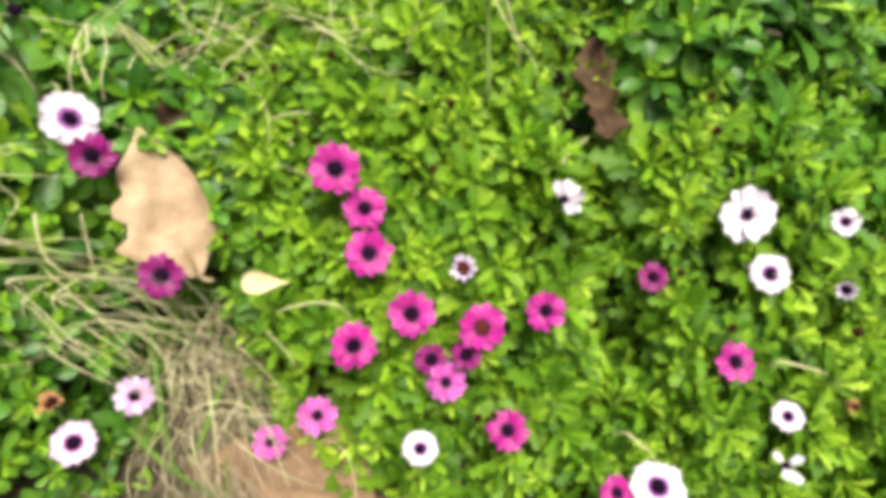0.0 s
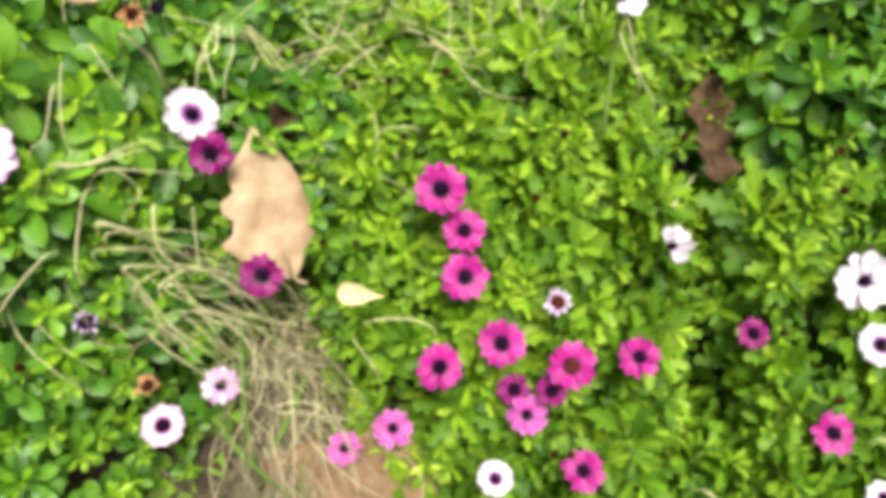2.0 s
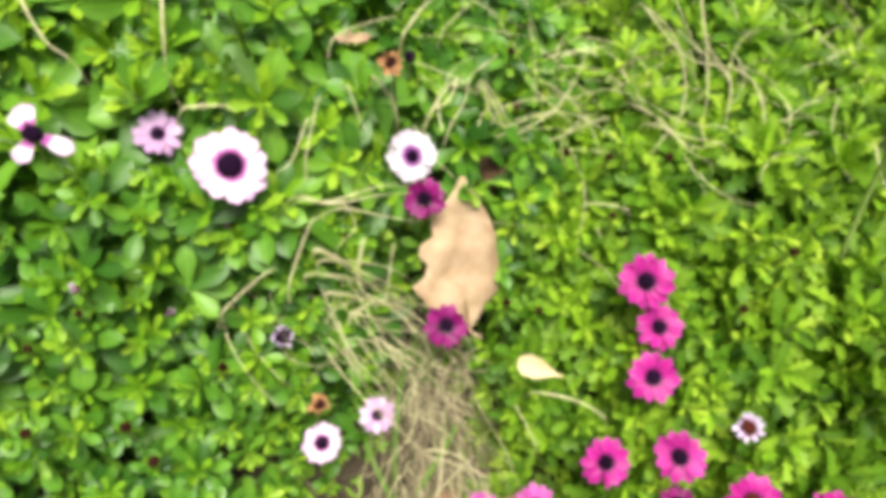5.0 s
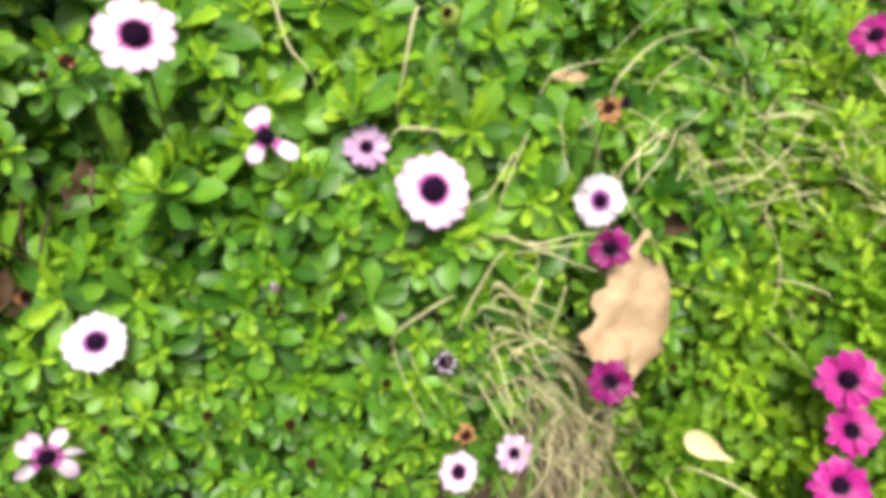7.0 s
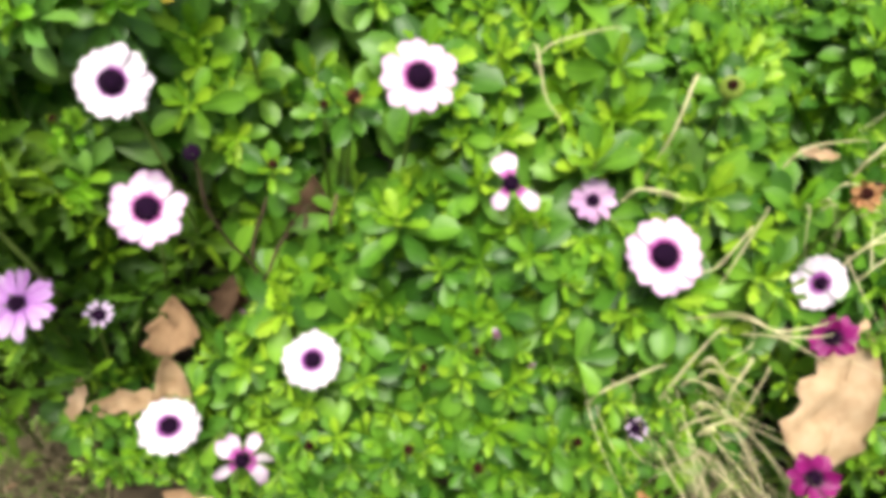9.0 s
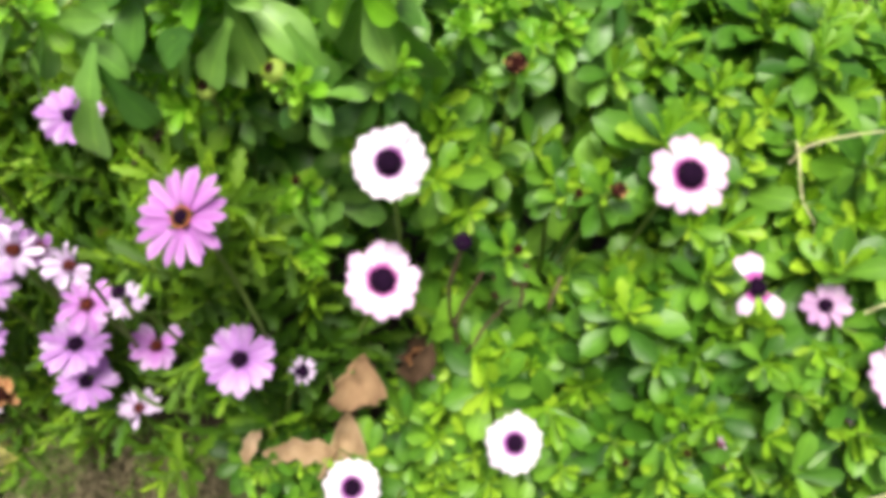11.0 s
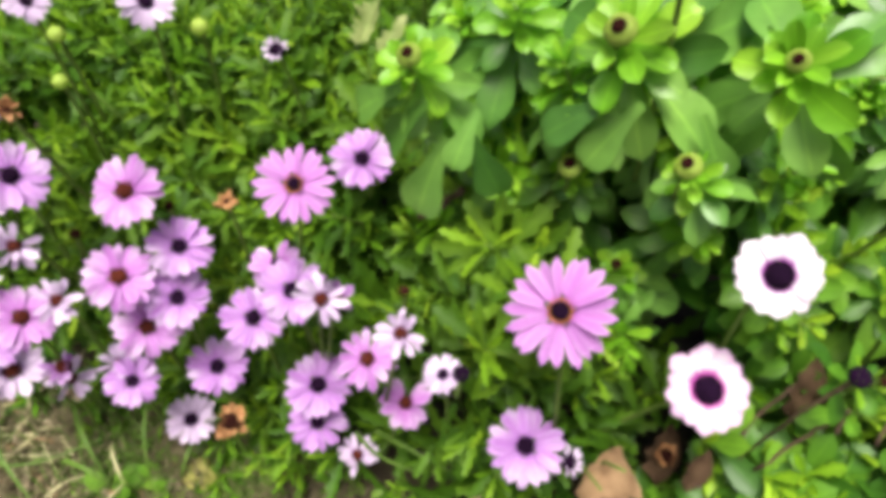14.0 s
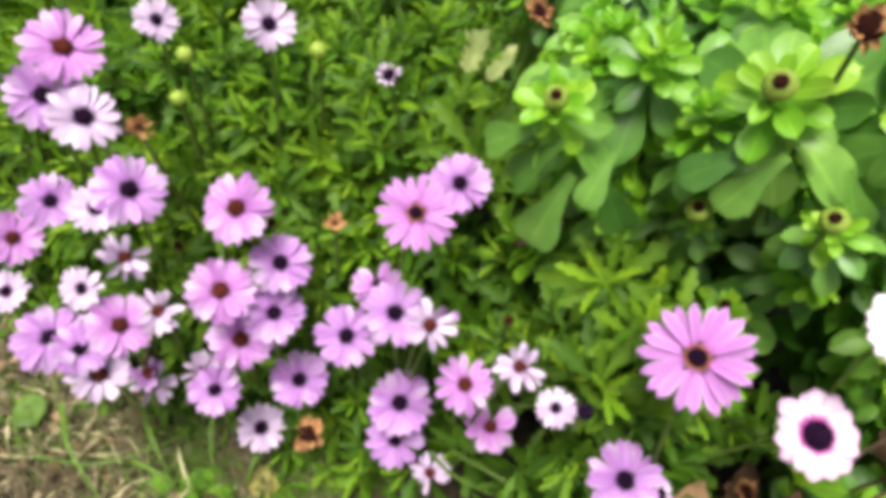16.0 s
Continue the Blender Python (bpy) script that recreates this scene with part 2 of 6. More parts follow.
def blade(profile, length=1.0, cup=0.12, droop=0.2, rows=5, lobes=0.0, sweep=0.0):
    """A leaf or petal along +y with its upper side to +z: rows of three points."""
    verts, uvs, faces = [], [], []
    stations = [i / (rows - 1) for i in range(rows)] if rows else [p for p, _ in profile]
    rows = len(stations)
    for i, v in enumerate(stations):
        w = float(np.interp(v, [p for p, _ in profile], [q for _, q in profile]))
        for k, u in ((-1, 0.0), (0, 0.5), (1, 1.0)):
            y = v * length - (lobes if k == 0 and i == rows - 1 else 0) + (sweep * w if k and i < rows - 1 else 0) - (0.04 if k and i == rows - 1 else 0)
            verts.append((k * w * 0.5, y * (1 - 0.1 * droop * v), abs(k) * cup * w - droop * v * v * length))
            uvs.append((u, v))
    for i in range(rows - 1):
        for k in range(2):
            a = 3 * i + k
            faces.append((a, a + 1, a + 4, a + 3))
    return np.array(verts), faces, np.array(uvs)


def spread(name, template, mats, material, parent=None, label=""):
    """Many copies of one template, joined to one mesh."""
    tv, tf, tu = template
    n = len(mats)
    mats = np.asarray(mats)
    verts = np.einsum("nij,vj->nvi", mats[:, :3, :3], tv) + mats[:, None, :3, 3]
    verts = verts.reshape(-1, 3)
    faces = (np.array(tf)[None] + (np.arange(n) * len(tv))[:, None, None]).reshape(-1, 4)
    me = bpy.data.meshes.new(name)
    me.vertices.add(len(verts))
    me.vertices.foreach_set("co", verts.ravel())
    me.loops.add(faces.size)
    me.loops.foreach_set("vertex_index", faces.ravel())
    me.polygons.add(len(faces))
    me.polygons.foreach_set("loop_start", np.arange(len(faces)) * 4)
    me.polygons.foreach_set("loop_total", np.full(len(faces), 4))
    me.polygons.foreach_set("use_smooth", np.ones(len(faces), bool))
    me.update(calc_edges=True)
    layer = me.uv_layers.new(name="UVMap")
    layer.data.foreach_set("uv", np.tile(tu, (n, 1))[faces.ravel()].ravel())
    me.materials.append(material)
    me.validate()
    ob = put(name, me, parent, None, label)
    return tagged(ob, kind="stuff")


def tube(points, radius, sides=5, taper=0.6):
    """A round stem along a line of points."""
    pts = [Vector(p) for p in points]
    verts, faces = [], []
    for i, p in enumerate(pts):
        d = (pts[min(i + 1, len(pts) - 1)] - pts[max(i - 1, 0)]).normalized()
        a = d.orthogonal().normalized()
        b = d.cross(a)
        r = radius * (1 - (1 - taper) * i / (len(pts) - 1))
        for s in range(sides):
            t = 2 * math.pi * s / sides
            verts.append(p + a * r * math.cos(t) + b * r * math.sin(t))
    for i in range(len(pts) - 1):
        for s in range(sides):
            n = (s + 1) % sides
            faces.append((i * sides + s, i * sides + n, (i + 1) * sides + n, (i + 1) * sides + s))
    faces.append(tuple(range(sides))[::-1])
    faces.append(tuple((len(pts) - 1) * sides + s for s in range(sides)))
    return verts, faces


def bend(a, b, sag, steps=7):
    """Points on a curve from a to b that sags by the given vector."""
    a, b, sag = Vector(a), Vector(b), Vector(sag)
    return [a.lerp(b, t) + sag * (4 * t * (1 - t)) for t in (i / (steps - 1) for i in range(steps))]


def facing(place, normal, spin=0.0, scale=1.0):
    q = Vector(normal).to_track_quat("Z", "Y")
    return Matrix.LocRotScale(place, q, None) @ Matrix.Rotation(spin, 4, "Z") @ Matrix.Scale(scale, 4)


def dome(name, radius, height, material, rings=4, sides=12, lumps=0.0):
    verts, faces = [], []
    for i in range(rings):
        t = i / rings * math.pi / 2
        for s in range(sides):
            a = 2 * math.pi * (s + 0.5 * (i % 2)) / sides
            k = 1 + lumps * (1 if (s + i) % 2 else -1)
            verts.append((radius * math.cos(t) * k * math.cos(a), radius * math.cos(t) * k * math.sin(a), height * math.sin(t) * k))
    verts.append((0, 0, height * 0.92))
    for i in range(rings - 1):
        for s in range(sides):
            n = (s + 1) % sides
            faces.append((i * sides + s, i * sides + n, (i + 1) * sides + n, (i + 1) * sides + s))
    for s in range(sides):
        faces.append(((rings - 1) * sides + s, (rings - 1) * sides + (s + 1) % sides, rings * sides))
    return mesh(name, verts, faces, [material])


# ---- lie of the bed ----
def canopy_magenta(x, y):
    a, b = x - 0.04, y - 0.33
    return 0.208 + 0.048 * a + 0.769 * b - 0.423 * a * a - 0.065 * a * b - 1.01 * b * b


def canopy_white(x, y):
    a, b = x + 0.40, y - 0.19
    mound = 0.272 - 0.753 * a + 0.661 * b - 1.567 * a * a + 1.933 * a * b - 1.252 * b * b
    edge = 9.0 * np.clip(x + 0.315, 0, 1) ** 2 * np.clip((0.34 - y) / 0.1, 0, 1)
    shoulder = 0.38 - 33.0 * ((x + 0.615) ** 2 + (y - 0.055) ** 2)
    return np.maximum(np.maximum(0.13 - 6.0 * ((x + 0.345) ** 2 + (y - 0.06) ** 2), mound - edge), shoulder)


def canopy_corner(x, y):
    r = 1 - ((x - 0.34) / 0.26) ** 2 - ((y - 0.64) / 0.26) ** 2
    return np.where(r > 0, canopy_magenta(x, y) + 0.05 * np.clip(r, 0, 1), -1.0)


def canopy_broad(x, y):
    r = 1 - ((x + 0.80) / 0.2) ** 4 - ((y - 0.08) / 0.25) ** 4
    flank = np.clip(np.minimum((y + 0.145 + 0.54 * np.minimum(x + 0.73, 0)) / 0.03, (y + 0.145 - 0.9 * (x + 0.72)) / 0.022), 0, 1)
    return np.where((r > 0) & (flank > 0), 0.452 * np.clip(r * flank, 1e-6, 1) ** 0.12, -1.0)


def canopy_lilac(x, y):
    n = (x + 0.725) * -0.69 + (y + 0.31) * 0.72
    along = (x + 0.80) * -0.72 + (y + 0.25) * -0.69
    slope = np.where(n > 0, 0.34 * np.tanh(np.clip(n, 0, 1) / 0.12), -1.0) - 1.2 * np.clip(np.maximum(along - 0.4, -0.24 - along), 0, 1)
    feathery = 0.34 - 0.1 * (((x + 0.645) ** 2 + (y + 0.094) ** 2) / 0.066 ** 2) ** 2
    low = 0.33 - 0.1 * (((x + 0.605) ** 2 + (y + 0.028) ** 2) / 0.052 ** 2) ** 2
    return np.maximum(np.maximum(slope, feathery), low)


HOLLOWS = ((-0.545, 0.127, 0.1, 0.022), (-0.472, 0.212, 0.08, 0.024), (-0.36, 0.38, 0.06, 0.022))  # x, y, depth, radius


def hollows(x, y):
    return sum(d * np.exp(-((x - hx) ** 2 + (y - hy) ** 2) / r ** 2) for hx, hy, d, r in HOLLOWS)


def groove(x, y):
    """How deep the foliage opens: a strip of dry grass between two plants, hollows with dead leaves, low growth under the clustered flowers."""
    ax, ay, bx, by = -0.165, 0.12, -0.215, 0.285
    t = np.clip(((x - ax) * (bx - ax) + (y - ay) * (by - ay)) / ((bx - ax) ** 2 + (by - ay) ** 2), 0, 1)
    d2 = (x - ax - t * (bx - ax)) ** 2 + (y - ay - t * (by - ay)) ** 2
    hollow = (x + 0.575) ** 2 + (y + 0.035) ** 2
    gap = (x - 0.125) ** 2 + (y - 0.47) ** 2
    cx, cy, ex, ey = 0.125, 0.45, 0.155, 0.28
    w = np.clip(((x - cx) * (ex - cx) + (y - cy) * (ey - cy)) / ((ex - cx) ** 2 + (ey - cy) ** 2), 0, 1)
    e2 = (x - cx - w * (ex - cx)) ** 2 + (y - cy - w * (ey - cy)) ** 2
    px, py, qx, qy = -0.83, -0.365, -0.73, -0.235
    k = np.clip(((x - px) * (qx - px) + (y - py) * (qy - py)) / ((qx - px) ** 2 + (qy - py) ** 2), 0, 1)
    g2 = (x - px - k * (qx - px)) ** 2 + (y - py - k * (qy - py)) ** 2
    return hollows(x, y) + 0.05 * np.exp(-g2 / 0.06 ** 2) + 0.08 * np.exp(-e2 / 0.034 ** 2) + 0.13 * np.exp(-d2 / 0.045 ** 2) + 0.11 * np.exp(-hollow / 0.036 ** 2) + 0.11 * np.exp(-gap / 0.045 ** 2)


CANOPIES = dict(magenta=canopy_magenta, corner=canopy_corner, white=canopy_white, broad=canopy_broad, lilac=canopy_lilac)


def canopy(x, y):
    x, y = np.asarray(x, float), np.asarray(y, float)
    return np.maximum(np.max([c(x, y) for c in CANOPIES.values()], axis=0) - groove(x, y), 0.0)


# ---- ground ----
bm = bmesh.new()
bmesh.ops.create_grid(bm, x_segments=120, y_segments=120, size=1.5)
for v in bm.verts:
    v.co.z = 0.006 * noise.noise(v.co * 9) + 0.003 * noise.noise(v.co * 40) - 0.004
    v.co += Vector((-0.3, 0.1, 0))
edge = [e for e in bm.edges if e.is_boundary]
for scale_out in (3, 20, 300):
    ret = bmesh.ops.extrude_edge_only(bm, edges=edge)
    ring = [g for g in ret["geom"] if isinstance(g, bmesh.types.BMVert)]
    for v in ring:
        d = Vector((v.co.x + 0.3, v.co.y - 0.1, 0))
        v.co = Vector((-0.3, 0.1, -0.004)) + d * scale_out ** 0.9
    edge = [g for g in ret["geom"] if isinstance(g, bmesh.types.BMEdge)]
ground_mesh = bpy.data.meshes.new("ground")
bm.to_mesh(ground_mesh)
bm.free()
ground_mesh.materials.append(LAWN)
tagged(new("ground", ground_mesh), "dry brownish lawn earth with sparse short grass", "ground", kind="structure")

bm = bmesh.new()
bmesh.ops.create_grid(bm, x_segments=110, y_segments=90, size=1.0)
for v in bm.verts:
    v.co = Vector((-0.28 + v.co.x * 0.95, 0.2 + v.co.y * 0.78, 0.0))
    v.co.z = 0.012 + 0.008 * noise.noise(v.co * 14) + 0.004 * noise.noise(v.co * 55)
outside = [f for f in bm.faces if max(float(c(f.calc_center_median().x, f.calc_center_median().y)) for c in CANOPIES.values()) < 0.0 + 0.03 * noise.noise(f.calc_center_median() * 20)]
bmesh.ops.delete(bm, geom=outside, context="FACES")
rim = [e for e in bm.edges if e.is_boundary]
ret = bmesh.ops.extrude_edge_only(bm, edges=rim)
for g in ret["geom"]:
    if isinstance(g, bmesh.types.BMVert):
        g.co.z = -0.02
soil_mesh = bpy.data.meshes.new("bed_soil")
bm.to_mesh(soil_mesh)
bm.free()
soil_mesh.materials.append(SOIL)
tagged(new("bed_soil", soil_mesh), "dark crumbly soil under the plants", "soil", kind="structure")

# ---- daisies ----
BROWN = rough_material("brown_disc", [(0.012, 0.004, 0.004), (0.045, 0.012, 0.009)], 900, 0.9, 0.9, gloss=0.06)
DISC_MESH = {"brown": dome("disc", 0.5, 0.32, BROWN, 4, 12, 0.05), "dark": dome("disc", 0.5, 0.32, DISC, 5, 18, 0.03), "rust": dome("disc", 0.5, 0.34, RUST, 5, 18, 0.03)}
RING_MESH = dome("pollen", 0.07, 0.09, POLLEN, 2, 5)
v_, f_, u_ = blade([(0, 0.9), (0.5, 0.8), (1, 0.05)], 1.0, 0.05, -0.5, 4)
BRACT_MESH = mesh("bract", v_, f_, [STEM], u_)
PETAL_SHAPES = {
    "broad": [(0, 0.12), (0.25, 0.3), (0.55, 0.47), (0.8, 0.48), (1, 0.26)],
    "pointed": [(0, 0.14), (0.25, 0.34), (0.55, 0.54), (0.8, 0.5), (0.93, 0.34), (1, 0.16)],
    "slim": [(0, 0.1), (0.3, 0.23), (0.65, 0.33), (0.85, 0.32), (0.95, 0.25), (1, 0.14)],
    "ray": [(0, 0.09), (0.3, 0.19), (0.65, 0.26), (0.85, 0.25), (0.95, 0.18), (1, 0.09)],
    "scalloped": [(0, 0.14), (0.25, 0.28), (0.5, 0.41), (0.72, 0.5), (0.88, 0.48), (0.96, 0.38), (1, 0.22)],
    "wide": [(0, 0.16), (0.25, 0.36), (0.5, 0.5), (0.72, 0.58), (0.87, 0.53), (0.96, 0.37), (1, 0.16)],
}


def petal(profile, cup, droop, curl, twist, sway, notch=0.03):
    """A ray petal along +y: keeled, with a rounded, faintly notched tip."""
    verts, uvs, faces = [], [], []
    stations = (0.0, 0.3, 0.55, 0.75, 0.88, 0.96, 1.0)
    for v in stations:
        w = float(np.interp(v, [p for p, _ in profile], [q for _, q in profile]))
        for u in (-1, -0.5, 0, 0.5, 1):
            y = v - 0.09 * u * u * v ** 4 - (notch if u == 0 and v == 1.0 else 0)
            z = cup * abs(u) * w - droop * v * v + curl * max(0.0, v - 0.45) ** 2 + twist * u * w * v - (0.035 * w if abs(u) == 0.5 else 0)
            verts.append((u * w * 0.5 + sway * v * v, y, z))
            uvs.append((u * 0.5 + 0.5, v))
    for i in range(len(stations) - 1):
        for k in range(4):
            a = 5 * i + k
            faces.append((a, a + 1, a + 6, a + 5))
    return verts, faces, uvs


# four ways of curling: flat, tip down, tip up, twisted
CURLS = ((0.1, 0.1, 0.0, 0.0, 0.0), (0.12, 0.12, -0.45, 0.1, 0.04), (0.1, 0.06, 0.4, -0.1, -0.04), (0.14, 0.12, -0.15, 0.3, -0.06))
PETALS = {}
for shape, profile in PETAL_SHAPES.items():
    for mat in (MAGENTA, MAGENTA_DARK, PINK, WHITE, PLAIN_WHITE, RIMMED, PALE, LILAC, OPEN_LILAC, PURPLE, PALE_LILAC, DEAD):
        calm = 0.35 if shape == "scalloped" else 1.0
        for turn, (cup, droop, curl, twist, sway) in enumerate(CURLS):
            v_, f_, u_ = petal(profile, cup * (0.5 if calm < 1 else 1.0), droop, curl * calm, twist * calm, sway * calm)
            PETALS[shape, mat.name, turn] = mesh("petal", v_, f_, [mat], u_)
CLEAR, BUDS = [], []


def stalk_to(parent, place, normal, length, radius, material=STEM, sideways=0.25):
    n = Vector(normal)
    down = -UP * length - n * length * 0.25 + Vector((rng.normal(), rng.normal(), 0)) * length * sideways * 0.4
    pts = [Vector((0, 0, 0)) + n * -0.002]
    for i in range(1, 7):
        t = i / 6
        pts.append(-n * length * 0.35 * (t - 0.5 * t * t) * 1.4 + down * t * t)
    v, f = tube(pts, radius, 6, 1.15)
    return put("stalk", mesh("stalk", v, f, [material]), parent)


def daisy(name, label, x, y, z, normal, size, mat, count, shape, lift=12, eye=0.16, disc="dark", whole=True, group="daisies", angles=None, lean=None):
    """A daisy head of ray petals round a dark disc, on a thin stalk."""
    ob = thing(name, (x, y, z), label, "flower", group)
    head = facing((0, 0, 0), normal, 0.0 if angles else rng.uniform(0, 6.28))
    r = size / 2
    count = len(angles) if angles else count
    step = 2 * math.pi / (count if whole else count + 3)
    for i in range(count):
        skip = 0 if whole or i < count * 0.55 else 1.7
        a = radians(angles[i]) if angles else (i + skip) * step + rng.normal(0, 0.05 if whole else 0.14)
        flat = shape == "scalloped" and whole
        up = radians(lift + rng.normal(0, (18 if mat == DEAD else 2 if flat else 5) if whole else 13) + (1.5 if flat else 3) * (1 if i % 2 else -1))
        m = head @ Matrix.Rotation(a, 4, "Z") @ Matrix.Translation((0, r * 0.1, (i % 2) * r * 0.012)) @ Matrix.Rotation(up, 4, "X")
        m = m @ Matrix.Rotation(rng.normal(0, 0.03 if flat else 0.12 if whole and mat != DEAD else 0.5 if mat == DEAD else 0.4), 4, "Y")
        k = r * 0.87 * (rng.uniform(0.55, 1.1) if mat == DEAD else rng.uniform(0.92, 1.07) if flat else rng.uniform(0.86, 1.06) if shape in ("wide", "scalloped") else rng.uniform(0.93, 1.04))
        put("petal", PETALS[shape, mat.name, 0 if mat == OPEN_LILAC else int(rng.integers(0, 4))], ob, m @ Matrix.Diagonal((k * rng.uniform(0.92, 1.08), k, k, 1)))
    kind = "rust" if disc == "rust" else "brown" if mat == DEAD else "dark"
    d = put("disc", DISC_MESH[kind], ob, head @ Matrix.Translation((0, 0, r * 0.05)) @ Matrix.Scale(size * eye * 1.35, 4), "dark velvety disc" if kind != "rust" else "rust-brown open disc")
    if disc == "ring":
        for i in range(13):
            a = 2 * math.pi * i / 13
            put("floret", RING_MESH, d, Matrix.Translation((0.56 * math.cos(a), 0.56 * math.sin(a), 0.08)) @ Matrix.Scale(1.7, 4), "orange pollen floret")
    for i in range(5):
        m = head @ Matrix.Rotation(i * 1.2566, 4, "Z") @ Matrix.Translation((0, 0, -r * 0.3)) @ Matrix.Rotation(radians(35), 4, "X")
        put("bract", BRACT_MESH, ob, m @ Matrix.Diagonal((r * 0.3, r * 0.5, r * 0.5, 1)))
    depth = max(0.03, min(0.09, z - 0.01))
    if lean:
        v, f = tube(bend((0, 0, 0), lean, Vector(normal) * -0.008), 0.0016, 6, 1.2)
        put("stalk", mesh("stalk", v, f, [LIGHT_STEM]), ob)
    else:
        stalk_to(ob, (x, y, z), Vector(normal), depth, 0.0012, LIGHT_STEM)
    CLEAR.append((x, y, z, *Vector(normal).normalized(), r * 1.12, 0.11))
    if size < 0.014 and mat == DEAD:
        BUDS.append((x, y, z, *Vector(normal).normalized()))
    return ob


def magenta_daisy(x, y, z, n, size, dark=False, disc="dark", count=12):
    daisy("magenta_daisy", "deep dark-magenta daisy on a thin stalk" if dark else "bright magenta daisy with a dark eye on a thin stalk", x, y, z, n, size,
          MAGENTA_DARK if dark else MAGENTA, count, "pointed", 15, 0.27 if dark and size < 0.034 else 0.21, disc, count > 6)


def pink_daisy(x, y, z, n, size):
    daisy("pink_daisy", "pinkish-purple daisy low among dry grass", x, y, z, n, size, PINK, 12, "broad", 12, 0.16, "dark")


def white_daisy(x, y, z, n, size, eye=0.215):
    daisy("white_daisy", "white daisy with a dark purple eye", x, y, z, n, size, WHITE, 16, "scalloped", 8, eye)


def ragged_white_daisy(x, y, z, n, size, count=7, angles=None, lean=None):
    daisy("white_daisy", "ragged white daisy with some petals missing", x, y, z, n, size, PLAIN_WHITE, count, "wide", 16, 0.14, "dark", count > 7, angles=angles, lean=lean)


def rimmed_daisy(x, y, z, n, size, count=14, angles=None):
    daisy("white_daisy", "white daisy with pink petal rims and purple eye" if count > 8 else "fading pink-rimmed white daisy missing most petals", x, y, z, n, size, RIMMED, count, "scalloped" if count > 8 else "wide", 8, 0.24 if count > 8 else 0.175, "dark", count > 8, angles=angles)


def pale_daisy(x, y, z, n, size):
    daisy("pale_daisy", "small pale pink daisy with a dark eye", x, y, z, n, size, PALE, 11, "broad", 10, 0.2)


def small_pale_daisy(x, y, z, n, size, disc="dark", eye=0.42):
    daisy("pale_daisy", "small half-open pale daisy with a dark disc", x, y, z, n, size, PALE_LILAC, 10, "slim", 40, eye, disc)


def lilac_daisy(x, y, z, n, size, count=19, disc="dark"):
    daisy("lilac_daisy", "open lilac daisy with an orange-ringed dark eye" if disc == "ring" else "lilac daisy in a dense cluster over the lawn edge", x, y, z, n, size, PURPLE if disc == "dark" and count == 19 else OPEN_LILAC if disc == "ring" else LILAC, count, "ray" if disc == "ring" else "slim" if count > 11 else "broad", 10, 0.125 if disc == "ring" else 0.165, disc, count > 11)


def pale_lilac_daisy(x, y, z, n, size, count=17, disc="dark"):
    daisy("pale_lilac_daisy", "faded whitish-lilac daisy near the lawn" if count > 11 else "faded whitish-lilac daisy losing its petals", x, y, z, n, size, PALE_LILAC, count if count > 11 else count + 4, "slim", 14 if count > 11 else 30, 0.18, disc, count > 11)


def withered_bloom(x, y, z, n, size):
    daisy("withered_bloom", "shrivelled greyish-mauve closed daisy", x, y, z, n, size, PALE, 7, "slim", 66, 0.3, "rust", False, group="dead heads")


def wilted_daisy(x, y, z, n, size):
    daisy("wilted_daisy", "wilted lilac daisy with limp curled petals", x, y, z, n, size, PURPLE, 8, "slim", 52, 0.26, "rust", False)


def spent_daisy(x, y, z, n, size):
    daisy("spent_daisy", "withered tan daisy with curled dry petals", x, y, z, n, size, DEAD, 9, "broad", 30, 0.22, "dark", False)


def dead_head(x, y, z, n, size, eye=0.4):
    daisy("dead_head", "dried orange-brown flower head", x, y, z, n, size, DEAD, 13, "broad", 36, eye, "dark", True, group="dead heads")


v_, f_, u_ = blade([(0, 0.3), (0.4, 0.42), (0.8, 0.3), (1, 0.03)], 1.0, 0.2, -0.25, 4)
SEPAL_MESH = mesh("sepal", v_, f_, [FINE_YOUNG], u_)


CUP = rough_material("pale_green_cup", [(0.28, 0.42, 0.06), (0.38, 0.52, 0.1)], 300, 0.55, 0.3, 0.2)
CUP_MESH = dome("cup", 0.5, 0.36, CUP, 4, 14)


def bud(name, label, x, y, z, n, size, material_key, lift):
    ob = thing(name, (x, y, z), label, "bud", "buds")
    head = facing((0, 0, 0), n, rng.uniform(0, 6.28))
    r = size / 2
    for i in range(9):
        m = head @ Matrix.Rotation(i * 0.698, 4, "Z") @ Matrix.Translation((0, r * 0.3, -r * 0.15)) @ Matrix.Rotation(radians(lift + (12 if i % 2 else 0)), 4, "X")
        put("sepal", SEPAL_MESH, ob, m @ Matrix.Scale(r * rng.uniform(0.6, 0.8), 4))
    cupped = name == "seed_bud" and z > 0.37
    if cupped:
        put("cup", CUP_MESH, ob, head @ Matrix.Translation((0, 0, -r * 0.3)) @ Matrix.Scale(r * 1.95, 4))
    put("disc", DISC_MESH[material_key], ob, head @ Matrix.Translation((0, 0, r * (0.26 if cupped else 0.05))) @ Matrix.Scale(r * (0.95 if cupped else 1.15 if name == "seed_bud" else 1.5), 4), "dark brown centre")
    stalk_to(ob, (x, y, z), Vector(n), 0.016, 0.0012, LIGHT_STEM)
    if name == "seed_bud":
        BUDS.append((x, y, z, *Vector(n).normalized()))
    CLEAR.append((x, y, z, *Vector(n).normalized(), r * (1.15 if cupped else 0.8), 0.1 if cupped else 0.04))


def seed_bud(x, y, z, n, size):
    bud("seed_bud", "green spent bud with a dark brown centre", x, y, z, n, size, "brown", 42)


